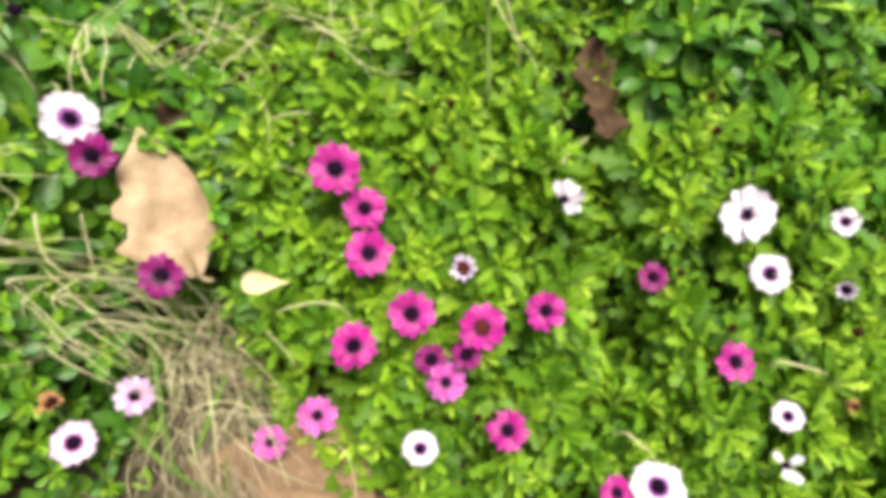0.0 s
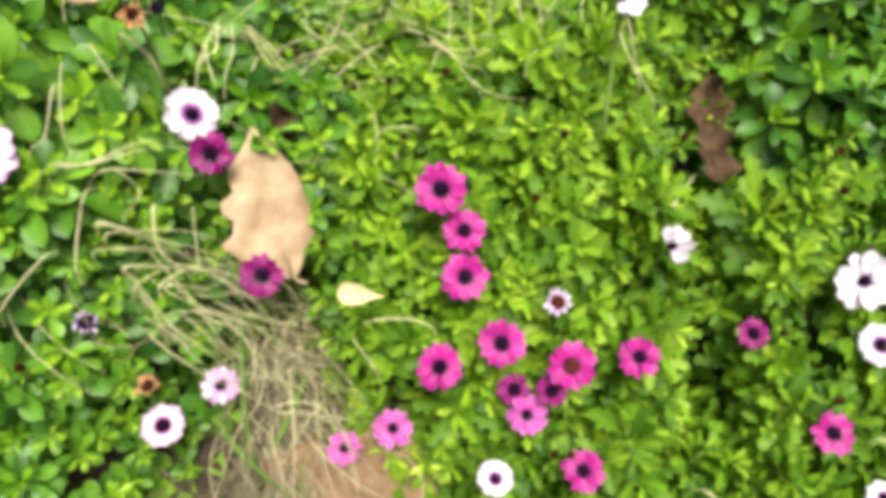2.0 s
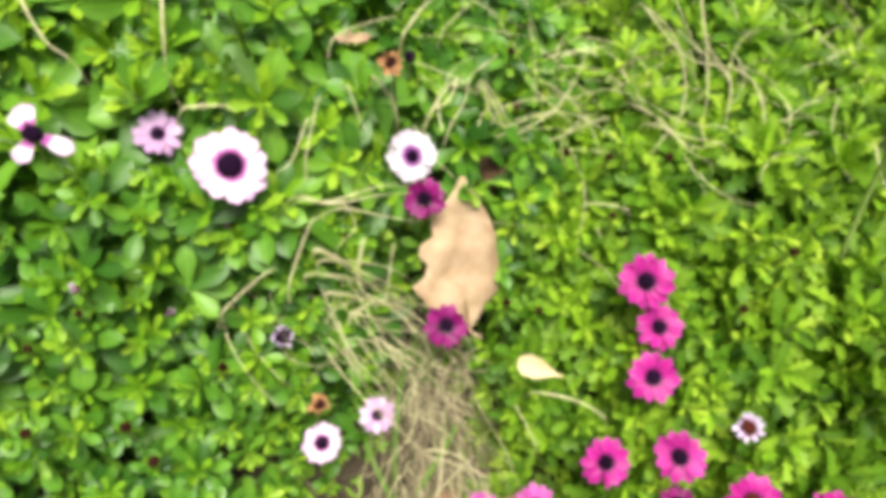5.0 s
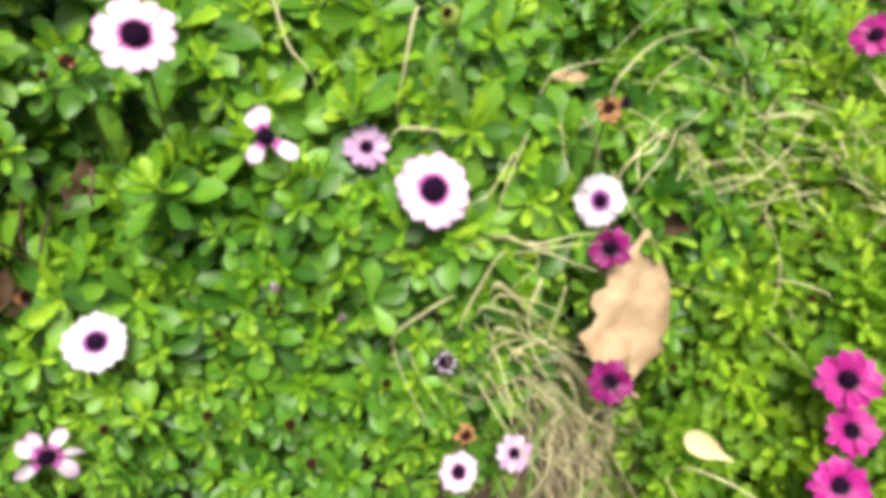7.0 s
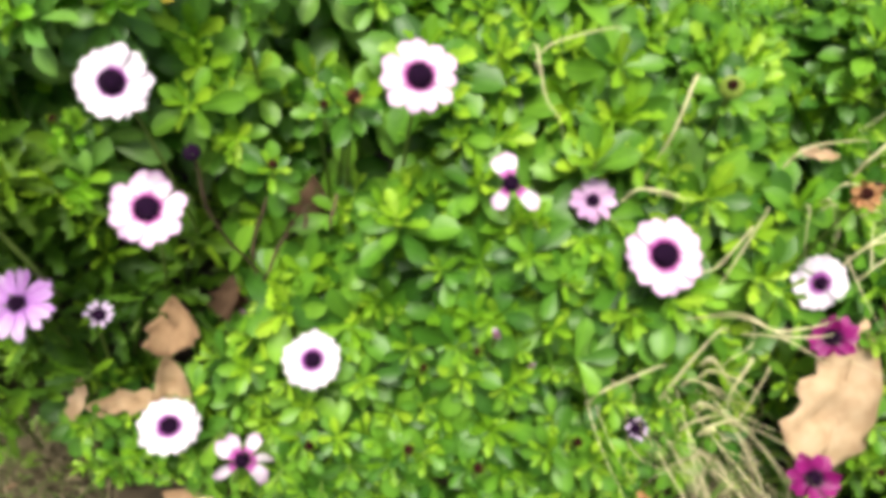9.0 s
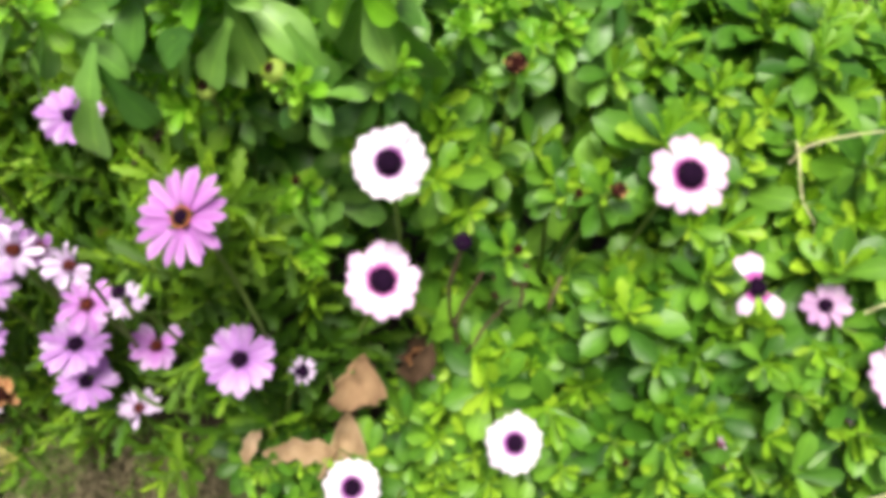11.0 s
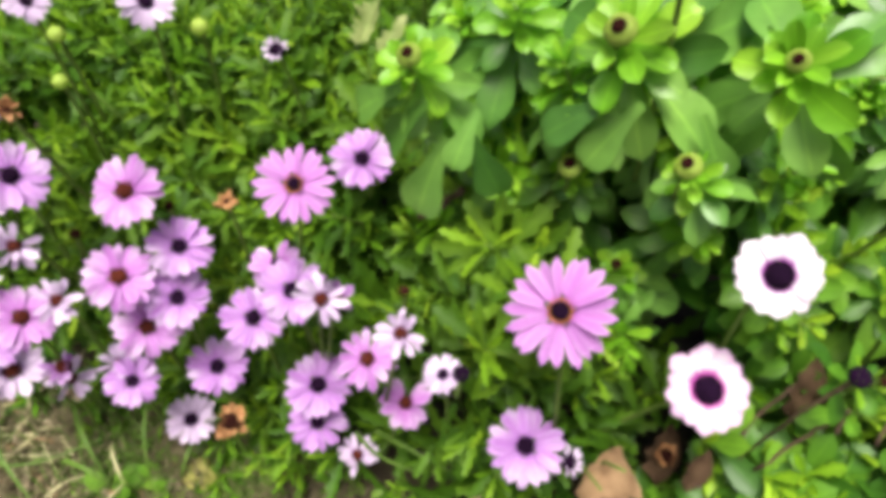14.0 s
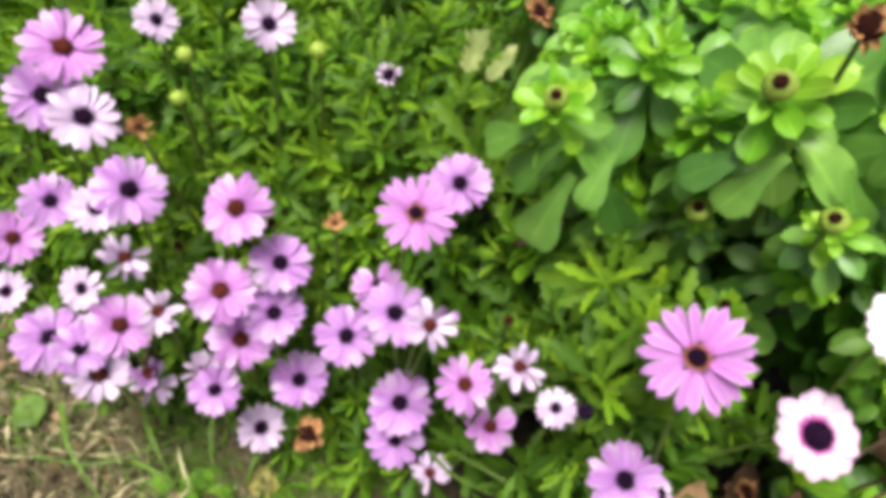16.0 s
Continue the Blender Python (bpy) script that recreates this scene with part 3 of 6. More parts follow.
def dark_bud(x, y, z, n, size):
    bud("dark_bud", "nearly black withered bud", x, y, z, n, size, "dark", 60)


def green_bud(x, y, z, n, size):
    """An unopened round bud: a pale cup closed by short sepals."""
    ob = thing("green_bud", (x, y, z), "round unopened yellow-green bud", "bud", "green buds")
    head = facing((0, 0, 0), n, rng.uniform(0, 6.28))
    put("cup", CUP_MESH, ob, head @ Matrix.Translation((0, 0, -size * 0.1)) @ Matrix.Diagonal((size, size, size * 1.5, 1)))
    for i in range(8):
        m = head @ Matrix.Rotation(i * 0.785, 4, "Z") @ Matrix.Translation((0, size * 0.42, -size * 0.1)) @ Matrix.Rotation(radians(62), 4, "X")
        put("sepal", SEPAL_MESH, ob, m @ Matrix.Scale(size * 0.5, 4))
    stalk_to(ob, (x, y, z), Vector(n), 0.05, 0.0011, LIGHT_STEM)
    CLEAR.append((x, y, z, *Vector(n).normalized(), size * 0.6, 0.05))


white_daisy(-0.289, 0.347, 0.250, (0.49, -0.58, 0.65), 0.0437, eye=0.175)
magenta_daisy(-0.260, 0.316, 0.244, (0.40, -0.79, 0.48), 0.0360, dark=True)
magenta_daisy(-0.087, 0.335, 0.239, (0.17, -0.65, 0.74), 0.0433)
magenta_daisy(-0.064, 0.325, 0.210, (0.18, -0.42, 0.89), 0.0378)
magenta_daisy(-0.055, 0.289, 0.200, (0.11, -0.60, 0.79), 0.0390)
magenta_daisy(-0.206, 0.262, 0.181, (0.30, -0.57, 0.77), 0.0370, dark=True)
magenta_daisy(-0.059, 0.236, 0.154, (0.21, -0.50, 0.84), 0.0389)
magenta_daisy(-0.018, 0.254, 0.177, (0.04, -0.50, 0.87), 0.0393)
magenta_daisy(0.035, 0.252, 0.172, (0.02, -0.48, 0.88), 0.0404, disc="rust")
magenta_daisy(0.081, 0.265, 0.184, (-0.11, -0.51, 0.85), 0.0336)
magenta_daisy(-0.000, 0.242, 0.136, (-0.02, -0.29, 0.96), 0.0290, dark=True)
magenta_daisy(0.026, 0.239, 0.152, (0.02, -0.30, 0.96), 0.0265, dark=True)
pink_daisy(0.013, 0.226, 0.132, (0.00, -0.64, 0.77), 0.0338)
magenta_daisy(0.065, 0.206, 0.103, (-0.11, -0.36, 0.93), 0.0353)
magenta_daisy(0.148, 0.168, 0.099, (-0.26, -0.29, 0.92), 0.0278)
pink_daisy(-0.087, 0.211, 0.082, (0.13, -0.28, 0.95), 0.0349)
pink_daisy(-0.123, 0.192, 0.065, (0.18, -0.24, 0.95), 0.0303)
white_daisy(-0.001, 0.180, 0.112, (-0.01, -0.22, 0.98), 0.0276)
ragged_white_daisy(0.085, 0.326, 0.241, (0.04, -0.56, 0.83), 0.0351, angles=(42, 350, 315, 280, 245, 205))
ragged_white_daisy(0.235, 0.350, 0.223, (-0.19, -0.62, 0.76), 0.0499, count=11)
white_daisy(0.329, 0.370, 0.209, (-0.26, -0.61, 0.75), 0.0253)
white_daisy(0.265, 0.325, 0.185, (-0.13, -0.56, 0.82), 0.0347)
white_daisy(0.283, 0.233, 0.123, (-0.20, -0.30, 0.93), 0.0257)
ragged_white_daisy(0.283, 0.202, 0.102, (-0.36, -0.24, 0.90), 0.0316, angles=(350, 262, 228, 95))
magenta_daisy(0.239, 0.263, 0.146, (0.00, -0.48, 0.88), 0.0357, count=10)
magenta_daisy(0.170, 0.313, 0.179, (-0.13, -0.47, 0.87), 0.0263, dark=True)
white_daisy(0.175, 0.171, 0.111, (-0.22, -0.15, 0.96), 0.0405)
small_pale_daisy(0.017, 0.294, 0.188, (0.04, -0.48, 0.88), 0.0253, disc="rust")
small_pale_daisy(0.329, 0.321, 0.179, (-0.50, -0.49, 0.71), 0.0202)
ragged_white_daisy(0.010, 0.435, 0.359, (-0.14, -0.59, 0.79), 0.0426, angles=(40, 20, 0, 345, 330, 300, 265, 235, 205), lean=(0.012, -0.045, -0.082))
white_daisy(0.032, 0.507, 0.372, (-0.26, -0.73, 0.64), 0.0329)
magenta_daisy(-0.196, 0.565, 0.345, (-0.22, -0.79, 0.57), 0.0378)
pale_daisy(-0.236, 0.211, 0.083, (0.37, -0.33, 0.87), 0.0348)
rimmed_daisy(-0.260, 0.165, 0.091, (0.41, -0.26, 0.87), 0.0348)
rimmed_daisy(-0.365, 0.233, 0.289, (0.37, -0.50, 0.78), 0.0537)
pale_daisy(-0.425, 0.230, 0.290, (0.47, -0.47, 0.75), 0.0340)
rimmed_daisy(-0.451, 0.168, 0.320, (0.47, -0.15, 0.87), 0.0475, count=4, angles=(12, 345, 130, 215))
rimmed_daisy(-0.505, 0.134, 0.379, (0.48, -0.28, 0.83), 0.0473, count=11)
white_daisy(-0.472, 0.030, 0.217, (0.43, -0.14, 0.89), 0.0404)
white_daisy(-0.519, -0.063, 0.155, (0.45, 0.05, 0.89), 0.0432)
rimmed_daisy(-0.472, -0.035, 0.141, (0.41, 0.06, 0.91), 0.0473, count=6, angles=(345, 20, 78, 195, 232, 290))
small_pale_daisy(-0.308, 0.193, 0.176, (0.41, -0.30, 0.86), 0.0208, eye=0.55)
white_daisy(-0.584, -0.003, 0.380, (0.51, -0.39, 0.76), 0.0410, eye=0.24)
rimmed_daisy(-0.570, -0.013, 0.304, (0.40, -0.31, 0.86), 0.0476)
small_pale_daisy(-0.584, -0.065, 0.219, (0.51, 0.23, 0.83), 0.0217)
spent_daisy(-0.340, 0.408, 0.387, (0.14, -0.84, 0.52), 0.0228)
lilac_daisy(-0.605, -0.100, 0.369, (0.24, -0.53, 0.81), 0.0514, count=21, disc="ring")
lilac_daisy(-0.592, -0.098, 0.253, (0.35, -0.25, 0.91), 0.0468)
lilac_daisy(-0.874, -0.344, 0.379, (0.56, 0.05, 0.83), 0.0452, disc="rust")
lilac_daisy(-0.865, -0.361, 0.356, (0.59, 0.07, 0.80), 0.0446)
pale_lilac_daisy(-0.847, -0.342, 0.352, (0.65, 0.10, 0.75), 0.0412)
pale_lilac_daisy(-0.869, -0.293, 0.394, (0.68, 0.09, 0.73), 0.0263)
pale_lilac_daisy(-0.857, -0.234, 0.393, (0.73, -0.07, 0.68), 0.0337)
small_pale_daisy(-0.827, -0.170, 0.370, (0.45, -0.36, 0.82), 0.0192)
lilac_daisy(-0.813, -0.327, 0.324, (0.58, 0.07, 0.82), 0.0446)
pale_lilac_daisy(-0.827, -0.351, 0.301, (0.62, 0.01, 0.78), 0.0340)
lilac_daisy(-0.870, -0.386, 0.273, (0.56, 0.07, 0.83), 0.0392)
lilac_daisy(-0.865, -0.416, 0.250, (0.60, 0.11, 0.79), 0.0398, disc="rust")
lilac_daisy(-0.795, -0.272, 0.313, (0.47, -0.28, 0.84), 0.0472, disc="rust")
lilac_daisy(-0.728, -0.185, 0.355, (0.51, -0.27, 0.81), 0.0449, disc="ring")
lilac_daisy(-0.788, -0.130, 0.308, (0.46, -0.19, 0.87), 0.0453)
lilac_daisy(-0.777, -0.292, 0.261, (0.48, -0.03, 0.88), 0.0480, disc="rust")
lilac_daisy(-0.779, -0.253, 0.274, (0.52, 0.01, 0.85), 0.0427)
lilac_daisy(-0.763, -0.263, 0.244, (0.49, 0.03, 0.87), 0.0440)
lilac_daisy(-0.764, -0.287, 0.221, (0.62, -0.00, 0.79), 0.0466, disc="rust")
pale_lilac_daisy(-0.782, -0.331, 0.247, (0.64, -0.08, 0.76), 0.0342, count=9, disc="rust")
lilac_daisy(-0.793, -0.359, 0.226, (0.50, 0.09, 0.86), 0.0463, disc="rust")
lilac_daisy(-0.822, -0.413, 0.189, (0.40, 0.10, 0.91), 0.0528)
lilac_daisy(-0.811, -0.396, 0.184, (0.48, 0.14, 0.87), 0.0422)
pale_lilac_daisy(-0.801, -0.390, 0.162, (0.68, 0.16, 0.72), 0.0472, disc="rust")
pale_lilac_daisy(-0.800, -0.341, 0.283, (0.82, 0.08, 0.57), 0.0342, count=8, disc="rust")
pale_lilac_daisy(-0.815, -0.376, 0.244, (0.59, -0.38, 0.72), 0.0316)
pale_lilac_daisy(-0.850, -0.432, 0.215, (0.51, -0.06, 0.86), 0.0328)
pale_lilac_daisy(-0.784, -0.321, 0.158, (0.30, 0.11, 0.95), 0.0359, count=9, disc="rust")
lilac_daisy(-0.767, -0.314, 0.157, (0.50, 0.06, 0.87), 0.0413)
lilac_daisy(-0.751, -0.254, 0.169, (0.50, 0.03, 0.86), 0.0472)
pale_lilac_daisy(-0.764, -0.290, 0.079, (0.36, 0.03, 0.93), 0.0454)
dead_head(-0.723, -0.256, 0.132, (0.38, 0.13, 0.92), 0.0328, eye=0.36)
lilac_daisy(-0.737, -0.221, 0.237, (0.44, -0.11, 0.89), 0.0457)
lilac_daisy(-0.717, -0.196, 0.282, (0.33, -0.06, 0.94), 0.0446)
lilac_daisy(-0.740, -0.200, 0.281, (0.16, -0.23, 0.96), 0.0350, count=9)
pale_lilac_daisy(-0.694, -0.184, 0.298, (0.62, -0.01, 0.78), 0.0334, count=8, disc="rust")
lilac_daisy(-0.707, -0.190, 0.178, (0.31, -0.14, 0.94), 0.0516)
lilac_daisy(-0.694, -0.196, 0.147, (0.45, -0.18, 0.87), 0.0456)
lilac_daisy(-0.673, -0.164, 0.255, (0.30, -0.23, 0.93), 0.0400, count=13, disc="rust")
lilac_daisy(-0.664, -0.140, 0.197, (0.38, -0.21, 0.90), 0.0402, count=11, disc="rust")
pale_lilac_daisy(-0.644, -0.156, 0.323, (0.46, -0.19, 0.87), 0.0292, count=9, disc="rust")
pale_lilac_daisy(-0.626, -0.139, 0.302, (0.19, -0.32, 0.93), 0.0233)
pale_lilac_daisy(-0.672, -0.173, 0.115, (0.30, -0.01, 0.95), 0.0352, count=8, disc="rust")
pale_lilac_daisy(-0.791, -0.358, 0.147, (0.59, 0.26, 0.76), 0.0377, count=7, disc="rust")
dead_head(-0.655, -0.055, 0.490, (0.35, -0.62, 0.65), 0.0235, eye=0.36)
dead_head(-0.822, -0.079, 0.407, (0.57, -0.43, 0.70), 0.0225)
dead_head(-0.306, 0.340, 0.332, (0.1, -0.6, 0.78), 0.0245, eye=0.3)
dead_head(-0.571, 0.020, 0.179, (-0.05, -0.43, 0.90), 0.0229)
dead_head(-0.768, -0.219, 0.314, (0.42, -0.10, 0.90), 0.0158, eye=0.2)
dead_head(-0.808, -0.311, 0.369, (0.57, 0.12, 0.81), 0.0175, eye=0.2)
dead_head(-0.269, 0.179, 0.126, (0.25, -0.13, 0.96), 0.0215, eye=0.38)
dead_head(-0.575, 0.060, 0.425, (0.39, -0.53, 0.76), 0.0136, eye=0.6)
dead_head(-0.520, 0.100, 0.370, (0.54, -0.26, 0.80), 0.0106, eye=0.62)
dark_bud(-0.304, 0.363, 0.326, (0.39, -0.53, 0.75), 0.0122)
dark_bud(-0.611, -0.139, 0.329, (0.10, -0.33, 0.94), 0.0111)
dark_bud(-0.536, 0.012, 0.361, (0.23, -0.37, 0.90), 0.0129)
seed_bud(-0.668, -0.064, 0.389, (0.26, -0.54, 0.80), 0.0131)
seed_bud(-0.625, -0.042, 0.420, (0.15, -0.64, 0.75), 0.0121)
seed_bud(-0.667, -0.063, 0.460, (0.32, -0.66, 0.68), 0.0141)
seed_bud(-0.711, -0.133, 0.433, (0.47, -0.43, 0.77), 0.0117)
seed_bud(-0.685, -0.138, 0.297, (0.24, -0.28, 0.93), 0.0118)
seed_bud(-0.812, -0.312, 0.271, (0.44, 0.12, 0.89), 0.0124)
seed_bud(-0.643, -0.031, 0.329, (0.14, -0.52, 0.84), 0.0112)
seed_bud(-0.535, 0.053, 0.332, (0.53, -0.13, 0.84), 0.0104)
seed_bud(-0.389, 0.261, 0.394, (0.19, -0.66, 0.73), 0.0139)
seed_bud(-0.408, 0.119, 0.224, (0.28, -0.16, 0.95), 0.0092)
seed_bud(-0.426, 0.088, 0.209, (0.30, -0.09, 0.95), 0.0100)
seed_bud(-0.437, 0.002, 0.182, (0.22, 0.00, 0.98), 0.0119)
seed_bud(-0.536, 0.090, 0.358, (0.55, -0.22, 0.80), 0.0097)
seed_bud(-0.006, 0.385, 0.273, (0.01, -0.61, 0.80), 0.0125)
seed_bud(-0.108, 0.436, 0.272, (0.17, -0.63, 0.76), 0.0130)
seed_bud(-0.242, 0.448, 0.255, (0.36, -0.57, 0.74), 0.0135)
seed_bud(0.199, 0.386, 0.273, (-0.39, -0.56, 0.73), 0.0127)
seed_bud(-0.175, 0.310, 0.176, (0.27, -0.39, 0.88), 0.0118)
seed_bud(0.215, 0.260, 0.194, (-0.39, -0.32, 0.86), 0.0123)
seed_bud(0.338, 0.293, 0.162, (-0.50, -0.29, 0.81), 0.0154)
seed_bud(-0.149, 0.411, 0.270, (0.24, -0.60, 0.76), 0.0120)
seed_bud(-0.184, 0.427, 0.247, (0.29, -0.57, 0.77), 0.0124)
seed_bud(-0.015, 0.361, 0.226, (0.01, -0.53, 0.85), 0.0126)
seed_bud(-0.149, 0.317, 0.176, (0.23, -0.41, 0.88), 0.0110)
seed_bud(0.191, 0.316, 0.185, (-0.33, -0.39, 0.86), 0.0117)
seed_bud(0.041, 0.210, 0.110, (-0.08, -0.23, 0.97), 0.0132)
seed_bud(0.053, 0.212, 0.112, (-0.11, -0.23, 0.97), 0.0114)
seed_bud(-0.327, 0.150, 0.178, (0.37, -0.10, 0.92), 0.0129)
seed_bud(-0.359, 0.087, 0.165, (0.39, 0.01, 0.92), 0.0143)
seed_bud(-0.331, 0.080, 0.155, (0.34, 0.02, 0.94), 0.0142)
seed_bud(-0.626, -0.011, 0.463, (0.30, -0.73, 0.61), 0.0098)
seed_bud(-0.392, 0.050, 0.191, (0.35, -0.05, 0.93), 0.0125)
seed_bud(0.082, 0.400, 0.281, (-0.15, -0.55, 0.82), 0.0120)
seed_bud(0.199, 0.421, 0.281, (-0.30, -0.55, 0.78), 0.0125)
seed_bud(-0.128, 0.382, 0.242, (0.20, -0.55, 0.80), 0.0110)
seed_bud(-0.250, 0.428, 0.317, (0.20, -0.55, 0.80), 0.0105)
green_bud(-0.847, -0.282, 0.385, (0.5, -0.1, 0.85), 0.0095)
green_bud(-0.858, -0.292, 0.350, (0.5, -0.1, 0.85), 0.0095)
green_bud(-0.845, -0.209, 0.381, (0.5, -0.2, 0.85), 0.0110)
seed_bud(-0.800, -0.253, 0.290, (0.48, -0.05, 0.87), 0.0110)
withered_bloom(-0.400, 0.123, 0.252, (0.18, -0.26, 0.95), 0.0123)
withered_bloom(-0.546, 0.015, 0.197, (0.39, -0.01, 0.92), 0.0107)
withered_bloom(-0.367, 0.217, 0.243, (0.47, -0.22, 0.86), 0.0109)
withered_bloom(-0.389, 0.165, 0.180, (0.45, -0.10, 0.89), 0.0106)
wilted_daisy(-0.701, -0.174, 0.285, (0.55, -0.05, 0.8), 0.036)
wilted_daisy(-0.790, -0.356, 0.165, (0.6, 0.1, 0.75), 0.034)
dead_head(0.338, 0.246, 0.126, (-0.49, -0.22, 0.84), 0.0144)


# open above one white flower and above the brown leaves at the foot of the bush
CLEAR.append((-0.289, 0.347, 0.25, 0.1, -0.2, 0.97, 0.024, 0.1))
CLEAR.append((-0.577, -0.028, 0.18, 0.33, -0.28, 0.9, 0.02, 0.14))
CLEAR.append((-0.560, -0.047, 0.14, 0.33, -0.28, 0.9, 0.016, 0.14))


# ---- fallen leaves ----
def dry_leaf(name, label, outline, rows_y, place, normal, spin, size, material, curl=0.12, twist=0.0, stem=0.3, open_to=0.3):
    """A dry leaf with a lobed outline: half-widths left and right at steps along its length."""
    verts, faces, uvs = [], [], []
    cols = 8
    for i, (y, (lo, hi)) in enumerate(zip(rows_y, outline)):
        for k in range(cols + 1):
            s = k / cols
            x = lo + (hi - lo) * s
            z = curl * (x * x) * 2.2 + 0.5 * curl * (y - 0.5) ** 2 + (0.055 if size < 0.12 else 0.09) * noise.noise(Vector((x * 5, y * 5, size * 50))) + 0.02 * noise.noise(Vector((x * 13, y * 13, size * 90))) + twist * x * (y - 0.5)
            z -= 0.012 * math.exp(-(x / 0.03) ** 2)
            verts.append((x, y - 0.5, z))
            uvs.append((s, y))
    w = cols + 1
    for i in range(len(rows_y) - 1):
        for k in range(cols):
            a = i * w + k
            faces.append((a, a + 1, a + w + 1, a + w))
    base = thing(name, place, label, "leaf", "fallen leaves")
    m = facing((0, 0, 0), normal, spin, size)
    body = put("blade", mesh("blade", verts, faces, [material], uvs), base, m)
    solid = body.modifiers.new("thickness", "SOLIDIFY")
    solid.thickness = 0.006
    midrib = [(0, y - 0.5, 0.5 * curl * (y - 0.5) ** 2 - 0.004) for y in (0.02, 0.25, 0.5, 0.75, 0.95)]
    v, f = tube(midrib, 0.012, 5, 0.3)
    put("midrib", mesh("midrib", v, f, [material]), body)
    if stem:
        v, f = tube([(0, -0.5, 0), (0.02, -0.5 - stem * 0.5, 0.02), (0.06, -0.5 - stem, 0.06)], 0.014, 5, 0.8)
        put("leaf_stalk", mesh("leaf_stalk", v, f, [material]), body)
    CLEAR.append((*place, *Vector(normal).normalized(), size * open_to, 0.22 if size > 0.08 else 0.1))
    return base


STEPS = [0, 0.1, 0.2, 0.3, 0.36, 0.45, 0.52, 0.6, 0.7, 0.78, 0.86, 0.93, 1.0]
TAN_STEPS = [0, 0.08, 0.16, 0.24, 0.31, 0.36, 0.44, 0.5, 0.567, 0.62, 0.7, 0.78, 0.86, 0.93, 1.0]
TAN = list(zip((-0.04, -0.16, -0.27, -0.33, -0.395, -0.3, -0.28, -0.34, -0.32, -0.23, -0.23, -0.21, -0.12, -0.06, -0.01), (0.04, 0.11, 0.17, 0.21, 0.225, 0.227, 0.225, 0.22, 0.215, 0.205, 0.18, 0.145, 0.1, 0.055, 0.005)))
HALF = [(-0.02, 0.03), (-0.16, 0.13), (-0.34, 0.2), (-0.24, 0.24), (-0.2, 0.26), (-0.36, 0.27), (-0.22, 0.27), (-0.17, 0.25), (-0.2, 0.22), (-0.12, 0.17), (-0.09, 0.11), (-0.06, 0.05), (-0.01, 0.005)]
LOBED = [(-0.03, 0.03), (-0.3, 0.26), (-0.46, 0.4), (-0.3, 0.34), (-0.24, 0.22), (-0.4, 0.42), (-0.34, 0.3), (-0.2, 0.18), (-0.16, 0.17), (-0.2, 0.22), (-0.1, 0.1), (-0.05, 0.05), (-0.005, 0.005)]


def along(tip, foot, normal):
    """The spin that lays a leaf's length along foot to tip."""
    q = Vector(normal).to_track_quat("Z", "Y").to_matrix()
    d = q.transposed() @ (Vector(tip) - Vector(foot))
    return math.atan2(-d.x, d.y)


SUNKEN = [(-0.04, 0.05), (-0.16, 0.3), (-0.1, 0.22), (-0.2, 0.14), (-0.12, 0.17), (-0.26, 0.24), (-0.14, 0.13), (-0.2, 0.16), (-0.34, 0.26), (-0.2, 0.15), (-0.26, 0.12), (-0.12, 0.16), (-0.03, 0.02)]
SPIKED = [(-0.1, 0.08), (-0.24, 0.16), (-0.33, 0.26), (-0.26, 0.34), (-0.3, 0.38), (-0.36, 0.36), (-0.28, 0.42), (-0.22, 0.44), (-0.24, 0.36), (-0.2, 0.2), (-0.18, 0.06), (-0.15, -0.02), (-0.11, -0.07)]
STRIP = [(-0.03, 0.02), (-0.12, 0.06), (-0.18, 0.1), (-0.13, 0.14), (-0.16, 0.12), (-0.2, 0.1), (-0.14, 0.15), (-0.1, 0.18), (-0.15, 0.12), (-0.12, 0.1), (-0.16, 0.07), (-0.08, 0.06), (-0.01, 0.01)]
WEDGE = [(-0.34, 0.4), (-0.44, 0.46), (-0.36, 0.42), (-0.3, 0.36), (-0.27, 0.3), (-0.24, 0.27), (-0.22, 0.23), (-0.2, 0.2), (-0.17, 0.16), (-0.14, 0.13), (-0.1, 0.1), (-0.06, 0.06), (-0.01, 0.005)]
OVAL = [(-0.05, 0.05), (-0.22, 0.2), (-0.36, 0.34), (-0.44, 0.4), (-0.46, 0.44), (-0.45, 0.47), (-0.42, 0.45), (-0.36, 0.43), (-0.34, 0.36), (-0.26, 0.3), (-0.2, 0.2), (-0.12, 0.1), (-0.01, 0.005)]


def fallen_leaf(label, outline, tip, foot, normal, material, curl, twist=0.2, stem=0.2, open_to=None):
    tip, foot = Vector(tip), Vector(foot)
    dry_leaf("dry_leaf", label, outline, TAN_STEPS if outline is TAN else STEPS, (tip + foot) / 2, normal, along(tip, foot, normal), (tip - foot).length, material, curl, twist, stem, open_to or (0.05 if material == DARK_LEAF else 0.2))


